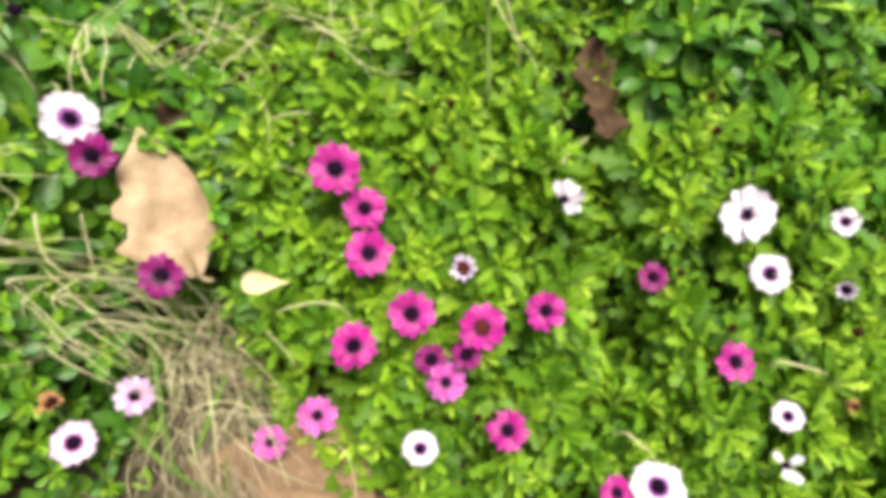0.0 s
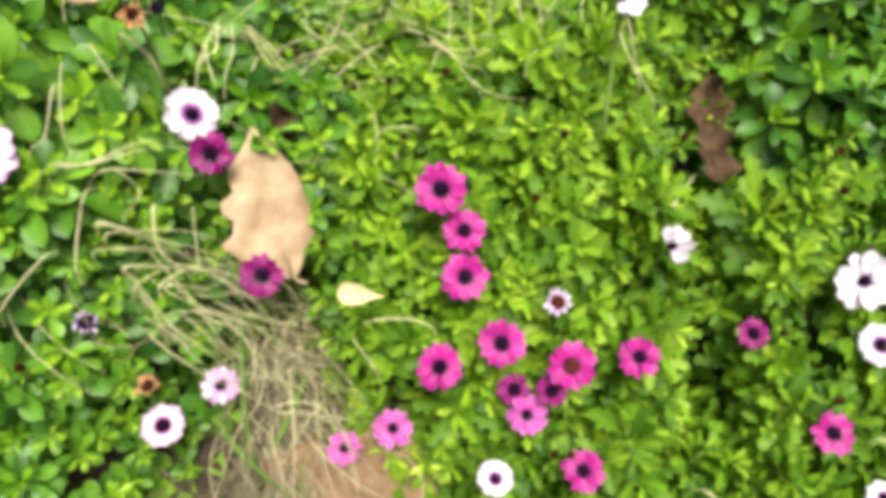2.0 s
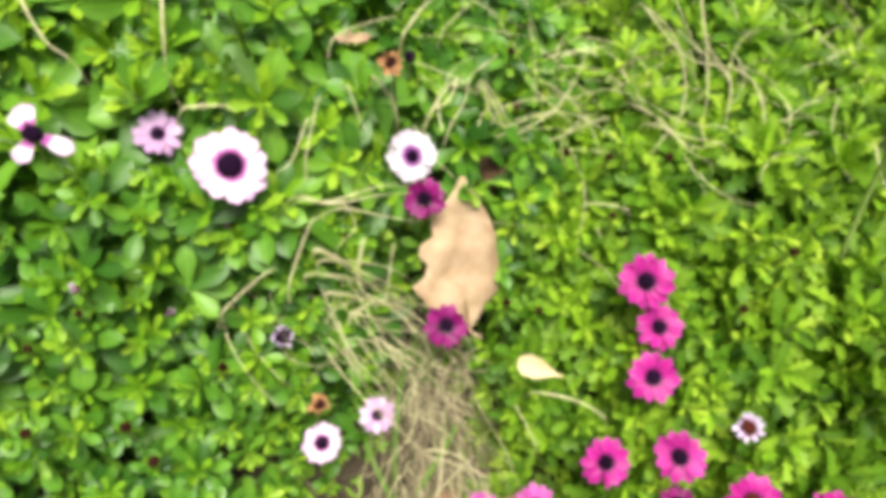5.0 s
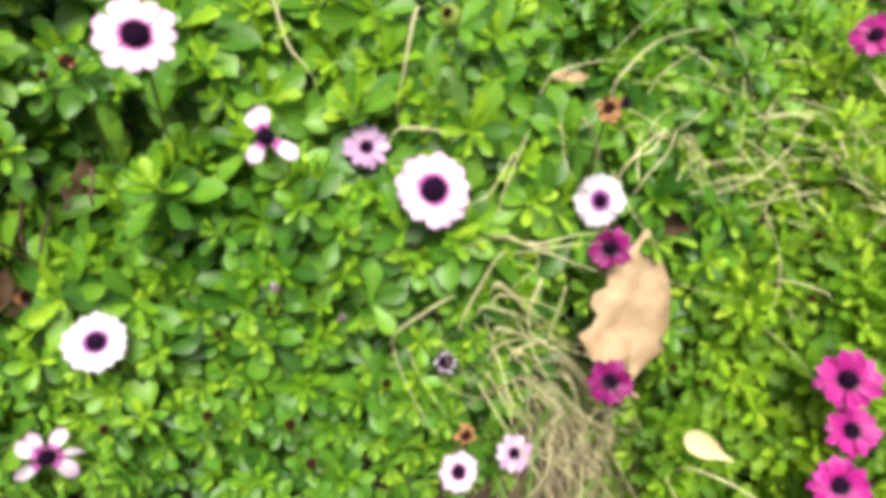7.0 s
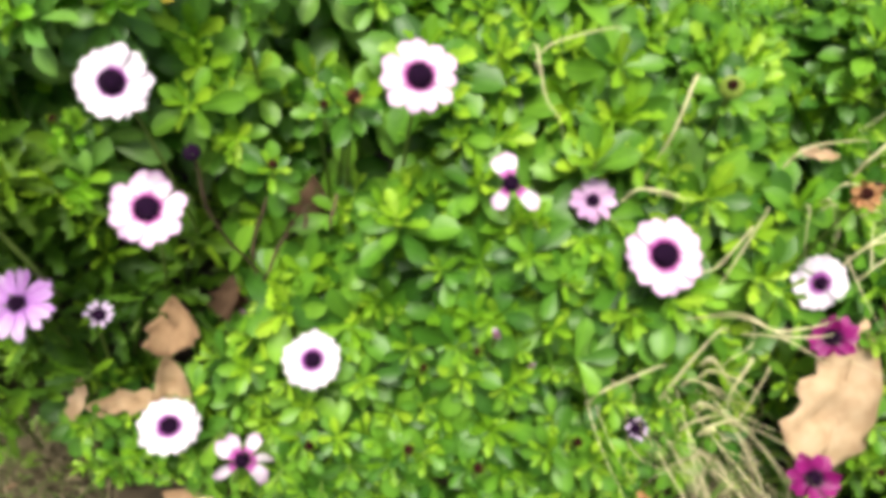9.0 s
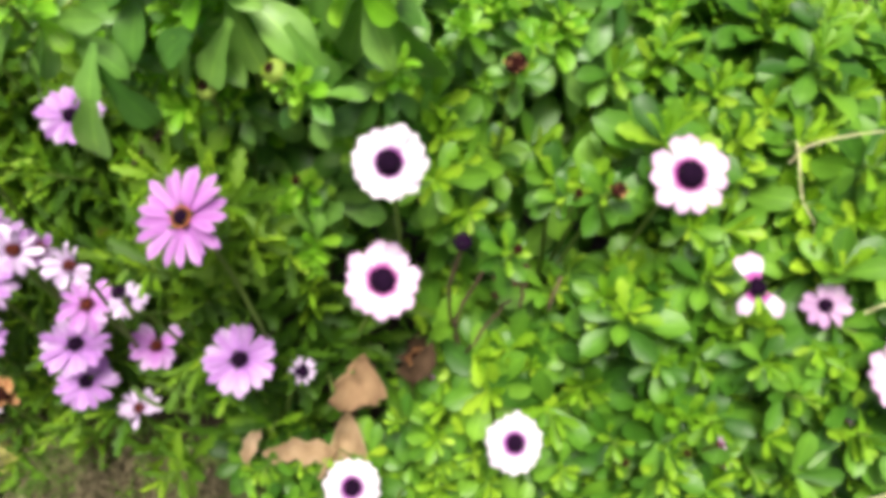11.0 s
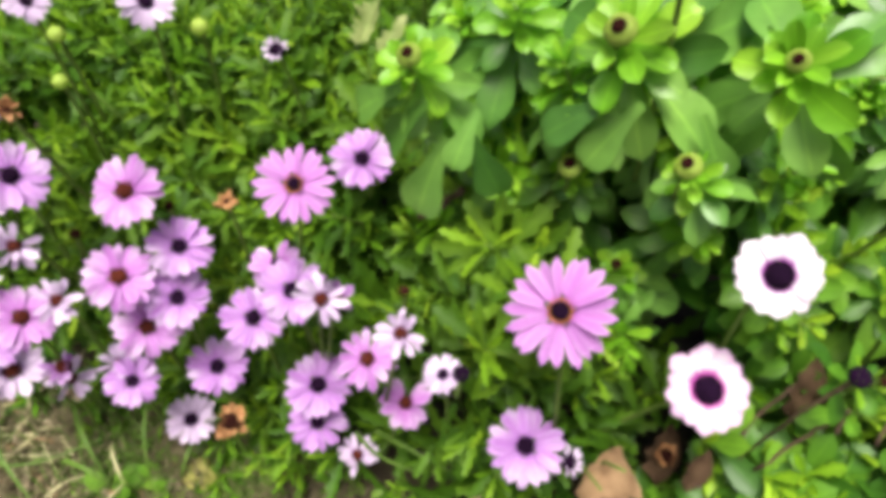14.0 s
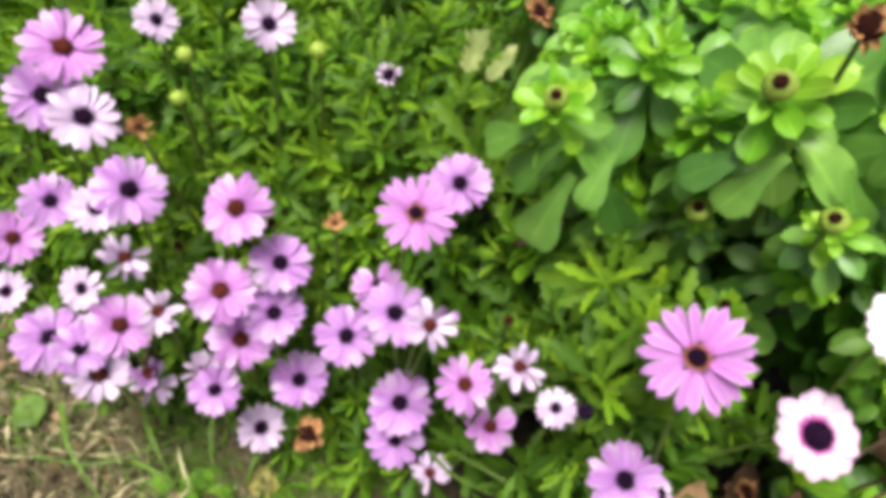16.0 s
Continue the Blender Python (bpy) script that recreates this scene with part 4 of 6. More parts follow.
fallen_leaf("large tan dry leaf with jagged side lying on foliage", TAN, (-0.252, 0.365, 0.232), (-0.195, 0.288, 0.150), (0.58, -0.37, 0.73), TAN_LEAF, 0.1, 0.1, 0.06, 0.225)
fallen_leaf("large brown dry leaf on the ground among straw", LOBED, (-0.19, 0.175, 0.035), (-0.035, 0.165, 0.03), (0.12, -0.4, 0.9), BROWN_LEAF, 0.3, 0.3)
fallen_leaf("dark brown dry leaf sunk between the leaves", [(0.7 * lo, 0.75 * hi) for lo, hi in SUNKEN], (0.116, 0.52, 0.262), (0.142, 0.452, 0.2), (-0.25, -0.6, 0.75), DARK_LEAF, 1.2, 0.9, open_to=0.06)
fallen_leaf("brown curled dry leaf wedged at the foot of the bush", SPIKED, (-0.583, -0.014, 0.198), (-0.574, -0.038, 0.157), (0.7, -0.45, 0.55), BROWN_LEAF, 0.9, 0.7, 0.0)
fallen_leaf("brown folded dry leaf leaning at the foot of the bush", WEDGE, (-0.569, -0.041, 0.162), (-0.552, -0.05, 0.118), (0.75, -0.4, 0.52), MID_LEAF, 1.4, -0.9, 0.0)
fallen_leaf("brown curled dry leaf lying at the foot of the bush", STRIP, (-0.585, -0.102, 0.122), (-0.562, -0.052, 0.118), (0.3, -0.3, 0.85), MID_LEAF, 2.2, 1.2, 0.1)
fallen_leaf("tan curled dry leaf lying at the foot of the bush", STRIP, (-0.61, -0.097, 0.132), (-0.594, -0.115, 0.106), (0.5, -0.3, 0.8), TAN_LEAF, 1.6, 1.0, 0.1)
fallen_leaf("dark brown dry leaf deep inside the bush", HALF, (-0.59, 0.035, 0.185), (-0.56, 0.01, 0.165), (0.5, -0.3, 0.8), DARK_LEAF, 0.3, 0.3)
fallen_leaf("small brown dry leaf on the bare ground", HALF, (-0.535, -0.095, 0.03), (-0.49, -0.075, 0.02), (0.2, -0.2, 0.95), BROWN_LEAF, 0.3, 0.2)
fallen_leaf("small tan dry leaf on the bare ground", OVAL, (-0.505, -0.075, 0.05), (-0.475, -0.07, 0.04), (0.2, -0.2, 0.95), TAN_LEAF, 0.3, 0.2)
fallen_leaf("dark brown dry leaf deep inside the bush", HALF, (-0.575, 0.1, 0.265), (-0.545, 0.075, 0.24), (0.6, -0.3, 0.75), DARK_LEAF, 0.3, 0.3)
fallen_leaf("yellowing leaf lying on the half-dry lawn", OVAL, (-0.739, -0.315, 0.026), (-0.734, -0.283, 0.026), (0.2, -0.1, 1), YELLOW_LEAF, 0.15, 0.1)
fallen_leaf("small bright yellow leaf among the foliage", OVAL, (-0.640, 0.048, 0.389), (-0.632, 0.052, 0.385), (0.4, -0.35, 0.8), BRIGHT_LEAF, 0.3, 0.2)
fallen_leaf("small green weed leaf on the half-dry lawn", OVAL, (-0.885, -0.495, 0.03), (-0.853, -0.482, 0.02), (0.1, -0.1, 1), GRASS, 0.15, 0.1)
fallen_leaf("withered pale leaf hanging in the bush", SUNKEN, (-0.840, -0.103, 0.386), (-0.828, -0.118, 0.362), (0.4, -0.35, 0.8), PALE_LEAF, 2.0, 1.6, 0.1, 0.1)
fallen_leaf("withered pale leaf hanging in the bush", STRIP, (-0.822, -0.09, 0.386), (-0.814, -0.108, 0.364), (0.4, -0.35, 0.8), PALE_LEAF, 1.4, 1.2, 0.1, 0.1)
fallen_leaf("dark brown dry leaf lodged beside the dry grass", HALF, (-0.244, 0.408, 0.238), (-0.232, 0.376, 0.206), (0.35, -0.5, 0.75), DARK_LEAF, 1.3, 1.0, 0.0, 0.14)
fallen_leaf("small light brown dry leaf caught in the bush", STRIP, (-0.352, 0.342, 0.335), (-0.338, 0.362, 0.328), (0.35, -0.5, 0.75), MID_LEAF, 1.0, 0.6, 0.0, 0.3)
fallen_leaf("small brown dry leaf caught between the leaves", HALF, (-0.556, 0.020, 0.228), (-0.546, 0.000, 0.208), (0.6, -0.3, 0.7), DARK_LEAF, 0.9, 0.6, 0.0, 0.2)
fallen = thing("fallen_petal", (-0.133, 0.266, 0.184), "cream-yellow fallen petal lying on the leaves", "petal")
v_, f_, u_ = blade([(0, 0.02), (0.2, 0.1), (0.5, 0.42), (0.8, 0.5), (1, 0.28)], 1.0, 0.3, 0.05, 7)
put("blade", mesh("blade", v_, f_, [CREAM], u_), fallen, facing((0.022, 0, 0), (0.15, -0.65, 0.74), 1.5, 0.035))

# ---- straw and grass ----
def ribbon(points, width, fold=0.25):
    verts, faces, uvs = [], [], []
    pts = [Vector(p) for p in points]
    for i, p in enumerate(pts):
        d = (pts[min(i + 1, len(pts) - 1)] - pts[max(i - 1, 0)]).normalized()
        side = d.cross(UP)
        side = side.normalized() if side.length > 0.1 else Vector((1, 0, 0))
        n = side.cross(d)
        w = width * (1 - 0.75 * (i / (len(pts) - 1)) ** 2)
        for k in (-1, 0, 1):
            verts.append(p + side * (k * w / 2) + n * (abs(k) * w * fold))
            uvs.append((k * 0.5 + 0.5, i / (len(pts) - 1)))
    for i in range(len(pts) - 1):
        for k in range(2):
            a = 3 * i + k
            faces.append((a, a + 1, a + 4, a + 3))
    return verts, faces, uvs


def curve(points, steps=5):
    """A smooth line through the points."""
    p = [Vector(q) for q in points]
    p = [p[0] * 2 - p[1]] + p + [p[-1] * 2 - p[-2]]
    out = []
    for i in range(1, len(p) - 2):
        for k in range(steps):
            t = k / steps
            out.append(0.5 * (2 * p[i] + (p[i + 1] - p[i - 1]) * t + (2 * p[i - 1] - 5 * p[i] + 4 * p[i + 1] - p[i + 2]) * t * t + (3 * p[i] - p[i - 1] - 3 * p[i + 1] + p[i + 2]) * t ** 3))
    return out + [p[-2]]


def strand(name, label, category, points, width, material):
    base = Vector(points[0])
    v, f, u = ribbon([p - base for p in curve(points)], width)
    ob = new(name, mesh(name, v, f, [material], u))
    ob.location = base
    return tagged(ob, label, category, category + "s")


def straw(points, width):
    if points[1][0] < -0.27 and points[1][1] > 0.24 and rng.uniform() < 0.4:
        return
    low = max([float(canopy(x, y)) + 0.012 - z for x, y, z in points[1:-1]] + [0.0])
    points = [(x, y, z + min(low, 0.03)) for x, y, z in points]
    strand("dry_grass_stem", "long pale dry grass stem lying over the leaves", "grass stem", points, width * rng.uniform(0.5, 1.0), STRAW)


def green_blade(points, width):
    strand("grass_blade", "long green grass blade at the bed's edge", "grass blade", points, width, GRASS)


def twig(points, width):
    base = Vector(points[0])
    pts = [p - base + Vector((rng.normal(), rng.normal(), rng.normal())) * width * 0.2 for p in curve(points, 4)]
    v, f = tube(pts, width / 2, 6, 0.8)
    ob = new("twig", mesh("twig", v, f, [BARK]))
    ob.location = base
    tagged(ob, "bare brown twig among the stems", "twig", "twigs")


def tuft(name, label, blades, material, material_2=None):
    """Many thin blades, joined."""
    verts, faces, uvs, slots = [], [], [], []
    for pts, width, second in blades:
        v, f, u = ribbon(pts, width)
        k = len(verts)
        verts += v
        uvs += u
        faces += [tuple(q + k for q in face) for face in f]
        slots += [1 if second else 0] * len(f)
    ob = new(name, mesh(name, verts, faces, [material, material_2 or material], uvs, True, slots))
    return tagged(ob, label, "grass", kind="stuff")


def matted(x0, y0, x1, y1, width, n, heap, heading, wild, length, level=0.5):
    out = []
    for i in range(n):
        t = rng.uniform(0, 1)
        x = x0 + (x1 - x0) * t + rng.normal(0, width)
        y = y0 + (y1 - y0) * t + rng.normal(0, width)
        a = heading + rng.normal(0, wild)
        L = length * rng.uniform(0.5, 1.2)
        z = float(canopy(x, y)) * level + rng.uniform(0.0, heap)
        d = Vector((math.cos(a), math.sin(a), rng.normal(-0.15, 0.3)))
        p = Vector((x, y, z))
        q = p + d * L
        q.z = max(q.z, 0.004)
        side = Vector((-d.y, d.x, 0)) * rng.normal(0, 0.15) * L
        out.append((bend(p, q, side + UP * rng.uniform(0, 0.15) * L, 7), rng.uniform(0.0005, 0.0012), rng.uniform() < 0.1))
    return out


tuft("dry_grass", "matted grey-brown dry grass in the gap between plants", matted(-0.15, 0.13, -0.225, 0.30, 0.018, 200, 0.05, -1.0, 0.36, 0.11), OLD_STRAW, GRASS)
tuft("dry_grass", "weathered grass strands over the gap between plants", matted(-0.15, 0.15, -0.23, 0.30, 0.019, 210, 0.075, -1.0, 0.36, 0.10), TAUPE, STRAW)
tuft("dry_grass", "thin bleached stems over the weathered grass", matted(-0.15, 0.16, -0.23, 0.30, 0.02, 60, 0.09, -1.0, 0.5, 0.10), STRAW, GRASS)
tuft("dry_grass", "pale bleached grass strands across the foot of the bush", matted(-0.37, 0.235, -0.22, 0.275, 0.018, 80, 0.06, -0.15, 0.22, 0.10), STRAW, GRASS)
tuft("dry_grass", "thin litter of dry grass along the bed's edge", matted(-0.5, -0.14, 0.3, 0.12, 0.03, 700, 0.03, -2.6, 1.2, 0.06) + matted(-0.30, 0.08, -0.17, 0.14, 0.025, 600, 0.025, -0.6, 1.0, 0.06, 0.1), OLD_STRAW, GRASS)
tuft("dry_grass", "thin pale grass strands tangled through the foliage", matted(-0.31, 0.42, -0.05, 0.52, 0.05, 110, 0.022, 0.4, 1.3, 0.08, 1.0), STRAW, GRASS)
lawn = []
for i in range(24000):
    t = rng.uniform(-0.05, 1.0)
    x = -0.42 - 0.62 * t + rng.normal(0, 0.05)
    y = -0.19 - 0.42 * t + rng.uniform(-0.22, 0.07)
    a, tilt = rng.uniform(0, 6.28), abs(rng.normal(0.9, 0.45))
    L = rng.uniform(0.015, 0.05)
    p = Vector((x, y, -0.003))
    d = Vector((math.cos(a) * math.sin(tilt), math.sin(a) * math.sin(tilt), max(0.06, math.cos(tilt))))
    green = noise.noise(Vector((x * 12, y * 12, 3))) > -0.08
    if i % 2 == 0:
        x, y = rng.normal(-0.4, 0.6), rng.normal(-0.25, 0.4)
        if canopy(x, y) > 0.02:
            continue
        p = Vector((x, y, -0.003))
        green = noise.noise(Vector((x * 12, y * 12, 3))) > -0.08
    lawn.append((bend(p, p + d * L, UP * 0.15 * L, 4), rng.uniform(0.0012, 0.0028), green and rng.uniform() < 0.6))
pale = []
for i in range(3400):
    t = rng.uniform(0.0, 1.0)
    x = -0.45 - 0.58 * t + rng.normal(0, 0.05)
    y = -0.17 - 0.40 * t + rng.uniform(-0.2, 0.08)
    a, L = rng.uniform(0, 6.28), rng.uniform(0.015, 0.045)
    p = Vector((x, y, rng.uniform(0.0, 0.012)))
    d = Vector((math.cos(a), math.sin(a), rng.normal(0.1, 0.25)))
    pale.append((bend(p, p + d * L, UP * 0.2 * L + Vector((-d.y, d.x, 0)) * rng.normal(0, 0.1) * L, 5), rng.uniform(0.0014, 0.003), rng.uniform() < 0.78))
fringe = []
for i in range(4200):
    t = rng.uniform(0, 1)
    x, y = -0.60 - 0.24 * t + rng.normal(0, 0.016), -0.13 - 0.27 * t + rng.normal(0, 0.016)
    a, tilt, L = rng.uniform(0, 6.28), abs(rng.normal(0.9, 0.4)), rng.uniform(0.015, 0.045)
    p = Vector((x, y, 0.006))
    d = Vector((math.cos(a) * math.sin(tilt), math.sin(a) * math.sin(tilt), max(0.1, math.cos(tilt))))
    fringe.append((bend(p, p + d * L, UP * 0.15 * L, 4), rng.uniform(0.001, 0.0022), noise.noise(Vector((x * 16, y * 16, 8))) > 0.12 and rng.uniform() < 0.8))
tuft("lawn_fringe", "short grass running in under the flowers", fringe, OLD_STRAW, GRASS)
tuft("lawn_thatch", "flat pale dead grass lying on the lawn", pale, STRAW, OLD_STRAW)
litter = []
for i in range(1100):
    t = rng.uniform(0.0, 1.0)
    x, y = -0.5 - 0.5 * t + rng.normal(0, 0.05), -0.19 - 0.38 * t + rng.uniform(-0.2, 0.06)
    a, L = rng.uniform(0, 6.28), rng.uniform(0.007, 0.02)
    p = Vector((x, y, rng.uniform(0.004, 0.016)))
    d = Vector((math.cos(a), math.sin(a), rng.normal(0, 0.2)))
    litter.append((bend(p, p + d * L, UP * 0.25 * L, 4), rng.uniform(0.003, 0.009), rng.uniform() < 0.4))
tuft("lawn_litter", "crumbled pale and brown leaf litter on the lawn", litter, TAUPE, BROWN_LEAF)
tuft("lawn_grass", "short half-dry lawn of straw and green blades", lawn, OLD_STRAW, GRASS)

for points in (
    [(-0.330, 0.226, 0.262), (-0.308, 0.228, 0.294), (-0.283, 0.233, 0.298), (-0.267, 0.262, 0.290), (-0.262, 0.300, 0.262)],
    [(-0.326, 0.232, 0.262), (-0.306, 0.231, 0.290), (-0.287, 0.236, 0.295), (-0.272, 0.268, 0.290), (-0.268, 0.306, 0.262)],
    [(-0.300, 0.240, 0.270), (-0.283, 0.243, 0.285), (-0.262, 0.262, 0.272), (-0.250, 0.292, 0.245)],
    [(-0.411, 0.266, 0.386), (-0.406, 0.252, 0.391), (-0.397, 0.234, 0.364), (-0.399, 0.232, 0.328), (-0.390, 0.238, 0.322), (-0.370, 0.248, 0.327)],
):
    strand("dry_grass_stem", "long pale dry grass stem arching over the leaves", "grass stem", points, 0.0019, STRAW)
straw([(-0.286, 0.358, 0.235), (-0.284, 0.364, 0.254), (-0.278, 0.384, 0.272), (-0.277, 0.390, 0.263)], 0.0022)
straw([(-0.267, 0.399, 0.258), (-0.261, 0.400, 0.266), (-0.238, 0.407, 0.244), (-0.228, 0.407, 0.229), (-0.224, 0.406, 0.208)], 0.0022)
straw([(-0.306, 0.235, 0.197), (-0.302, 0.239, 0.205), (-0.278, 0.258, 0.172), (-0.263, 0.278, 0.142), (-0.243, 0.305, 0.086), (-0.240, 0.308, 0.066)], 0.0022)
straw([(-0.305, 0.221, 0.183), (-0.301, 0.226, 0.193), (-0.272, 0.261, 0.159), (-0.240, 0.293, 0.077), (-0.227, 0.298, 0.044), (-0.224, 0.299, 0.022)], 0.0022)
straw([(-0.296, 0.292, 0.220), (-0.294, 0.287, 0.227), (-0.289, 0.268, 0.204), (-0.276, 0.264, 0.172), (-0.273, 0.263, 0.151)], 0.0022)
straw([(0.087, 0.368, 0.233), (0.090, 0.375, 0.243), (0.133, 0.478, 0.192), (0.145, 0.481, 0.218), (0.148, 0.481, 0.211)], 0.0022)
straw([(0.015, 0.489, 0.294), (0.019, 0.482, 0.305), (0.030, 0.464, 0.296), (0.043, 0.445, 0.286), (0.047, 0.439, 0.268)], 0.0022)
straw([(-0.131, 0.267, 0.106), (-0.124, 0.267, 0.124), (-0.095, 0.266, 0.142), (-0.073, 0.263, 0.145), (-0.066, 0.261, 0.132)], 0.0022)
straw([(0.267, 0.264, 0.133), (0.274, 0.263, 0.145), (0.319, 0.259, 0.136), (0.326, 0.258, 0.120)], 0.0022)
straw([(0.150, 0.213, 0.094), (0.157, 0.209, 0.105), (0.179, 0.198, 0.094), (0.185, 0.195, 0.077)], 0.0022)
straw([(-0.301, 0.232, 0.188), (-0.297, 0.238, 0.197), (-0.270, 0.279, 0.162), (-0.253, 0.304, 0.119), (-0.251, 0.308, 0.098)], 0.0022)
straw([(-0.322, 0.347, 0.295), (-0.317, 0.352, 0.306), (-0.294, 0.380, 0.291), (-0.270, 0.397, 0.275), (-0.265, 0.401, 0.257)], 0.0022)
straw([(-0.263, 0.402, 0.255), (-0.259, 0.402, 0.263), (-0.239, 0.403, 0.236), (-0.205, 0.435, 0.244), (-0.200, 0.440, 0.231)], 0.0022)
straw([(-0.160, 0.477, 0.265), (-0.153, 0.475, 0.280), (-0.111, 0.462, 0.281), (-0.078, 0.465, 0.288), (-0.070, 0.466, 0.276)], 0.0022)
straw([(-0.328, 0.314, 0.284), (-0.324, 0.313, 0.291), (-0.309, 0.309, 0.265), (-0.295, 0.321, 0.244), (-0.291, 0.324, 0.224)], 0.0022)
straw([(-0.311, 0.369, 0.297), (-0.306, 0.373, 0.306), (-0.275, 0.393, 0.277), (-0.270, 0.397, 0.258)], 0.0022)
straw([(-0.305, 0.235, 0.196), (-0.301, 0.238, 0.204), (-0.280, 0.251, 0.177), (-0.250, 0.285, 0.105), (-0.220, 0.313, 0.042), (-0.217, 0.316, 0.021)], 0.0022)
straw([(-0.286, 0.229, 0.158), (-0.283, 0.234, 0.167), (-0.255, 0.275, 0.118), (-0.230, 0.308, 0.054), (-0.227, 0.312, 0.033)], 0.0022)
straw([(0.024, 0.497, 0.299), (0.027, 0.490, 0.309), (0.041, 0.454, 0.290), (0.058, 0.435, 0.277), (0.062, 0.430, 0.260)], 0.0022)
straw([(-0.285, 0.440, 0.311), (-0.287, 0.433, 0.322), (-0.294, 0.406, 0.315), (-0.296, 0.399, 0.299)], 0.0022)
straw([(-0.040, 0.493, 0.291), (-0.034, 0.497, 0.308), (-0.021, 0.506, 0.313), (-0.014, 0.510, 0.302)], 0.0022)
straw([(-0.227, 0.522, 0.273), (-0.219, 0.521, 0.288), (-0.175, 0.516, 0.294), (-0.146, 0.491, 0.289), (-0.140, 0.485, 0.274)], 0.0022)
straw([(-0.144, 0.590, 0.312), (-0.140, 0.583, 0.324), (-0.118, 0.532, 0.312), (-0.091, 0.504, 0.304), (-0.082, 0.478, 0.293), (-0.079, 0.471, 0.276)], 0.0022)
straw([(-0.235, 0.476, 0.272), (-0.229, 0.481, 0.287), (-0.193, 0.516, 0.291), (-0.187, 0.522, 0.277)], 0.0022)
straw([(-0.133, 0.461, 0.262), (-0.126, 0.457, 0.276), (-0.096, 0.444, 0.275), (-0.077, 0.453, 0.282), (-0.070, 0.457, 0.271)], 0.0022)
straw([(-0.212, 0.413, 0.207), (-0.206, 0.416, 0.225), (-0.167, 0.440, 0.257), (-0.162, 0.444, 0.248)], 0.0022)
straw([(-0.407, 0.233, 0.302), (-0.401, 0.239, 0.316), (-0.382, 0.256, 0.315), (-0.377, 0.262, 0.300)], 0.0022)
straw([(-0.360, 0.304, 0.312), (-0.358, 0.299, 0.321), (-0.354, 0.287, 0.308), (-0.359, 0.268, 0.300), (-0.361, 0.261, 0.283)], 0.0022)
straw([(-0.340, 0.292, 0.285), (-0.340, 0.286, 0.294), (-0.339, 0.263, 0.273), (-0.343, 0.251, 0.269), (-0.345, 0.244, 0.252)], 0.0022)
straw([(-0.339, 0.166, 0.172), (-0.336, 0.173, 0.189), (-0.322, 0.207, 0.205), (-0.319, 0.214, 0.194)], 0.0022)
straw([(-0.309, 0.207, 0.176), (-0.310, 0.212, 0.195), (-0.312, 0.242, 0.225), (-0.309, 0.251, 0.228), (-0.307, 0.259, 0.216)], 0.0022)
straw([(-0.321, 0.378, 0.315), (-0.320, 0.385, 0.331), (-0.315, 0.423, 0.344), (-0.295, 0.472, 0.343), (-0.292, 0.480, 0.329)], 0.0022)
straw([(-0.295, 0.404, 0.302), (-0.292, 0.412, 0.316), (-0.272, 0.452, 0.317), (-0.269, 0.459, 0.303)], 0.0022)
straw([(-0.188, 0.571, 0.297), (-0.182, 0.565, 0.310), (-0.129, 0.517, 0.304), (-0.091, 0.514, 0.309), (-0.083, 0.513, 0.296)], 0.0022)
straw([(-0.247, 0.465, 0.283), (-0.242, 0.469, 0.293), (-0.221, 0.482, 0.279), (-0.216, 0.486, 0.261)], 0.0022)
straw([(-0.284, 0.242, 0.164), (-0.281, 0.247, 0.172), (-0.251, 0.291, 0.107), (-0.196, 0.310, 0.053), (-0.191, 0.312, 0.033)], 0.0022)
straw([(-0.275, 0.231, 0.138), (-0.273, 0.238, 0.149), (-0.258, 0.278, 0.127), (-0.226, 0.317, 0.055), (-0.223, 0.320, 0.034)], 0.0022)
straw([(-0.425, 0.296, 0.359), (-0.422, 0.290, 0.368), (-0.410, 0.268, 0.346), (-0.408, 0.252, 0.332), (-0.396, 0.241, 0.317), (-0.375, 0.265, 0.312), (-0.370, 0.271, 0.296)], 0.0022)
straw([(-0.501, 0.221, 0.366), (-0.495, 0.219, 0.375), (-0.472, 0.210, 0.355), (-0.458, 0.212, 0.345), (-0.451, 0.214, 0.327)], 0.0022)
straw([(-0.492, 0.219, 0.362), (-0.489, 0.226, 0.377), (-0.471, 0.263, 0.386), (-0.468, 0.270, 0.374)], 0.0022)
straw([(-0.332, 0.268, 0.258), (-0.334, 0.274, 0.278), (-0.341, 0.301, 0.304), (-0.343, 0.306, 0.296)], 0.0022)
straw([(-0.299, 0.237, 0.193), (-0.296, 0.242, 0.201), (-0.252, 0.301, 0.114), (-0.196, 0.323, 0.069), (-0.190, 0.326, 0.050)], 0.0022)
straw([(-0.259, 0.257, 0.108), (-0.257, 0.262, 0.117), (-0.231, 0.316, 0.065), (-0.185, 0.307, 0.067), (-0.178, 0.305, 0.053)], 0.0022)
straw([(-0.836, -0.491, -0.005), (-0.833, -0.484, 0.009), (-0.806, -0.424, 0.009), (-0.805, -0.360, 0.009), (-0.805, -0.352, -0.005)], 0.0022)
straw([(-0.245, 0.471, 0.283), (-0.238, 0.474, 0.292), (-0.209, 0.484, 0.272), (-0.203, 0.486, 0.253)], 0.0018)
straw([(-0.228, 0.488, 0.267), (-0.221, 0.492, 0.282), (-0.189, 0.510, 0.287), (-0.167, 0.490, 0.284), (-0.158, 0.476, 0.280), (-0.154, 0.469, 0.264)], 0.0022)
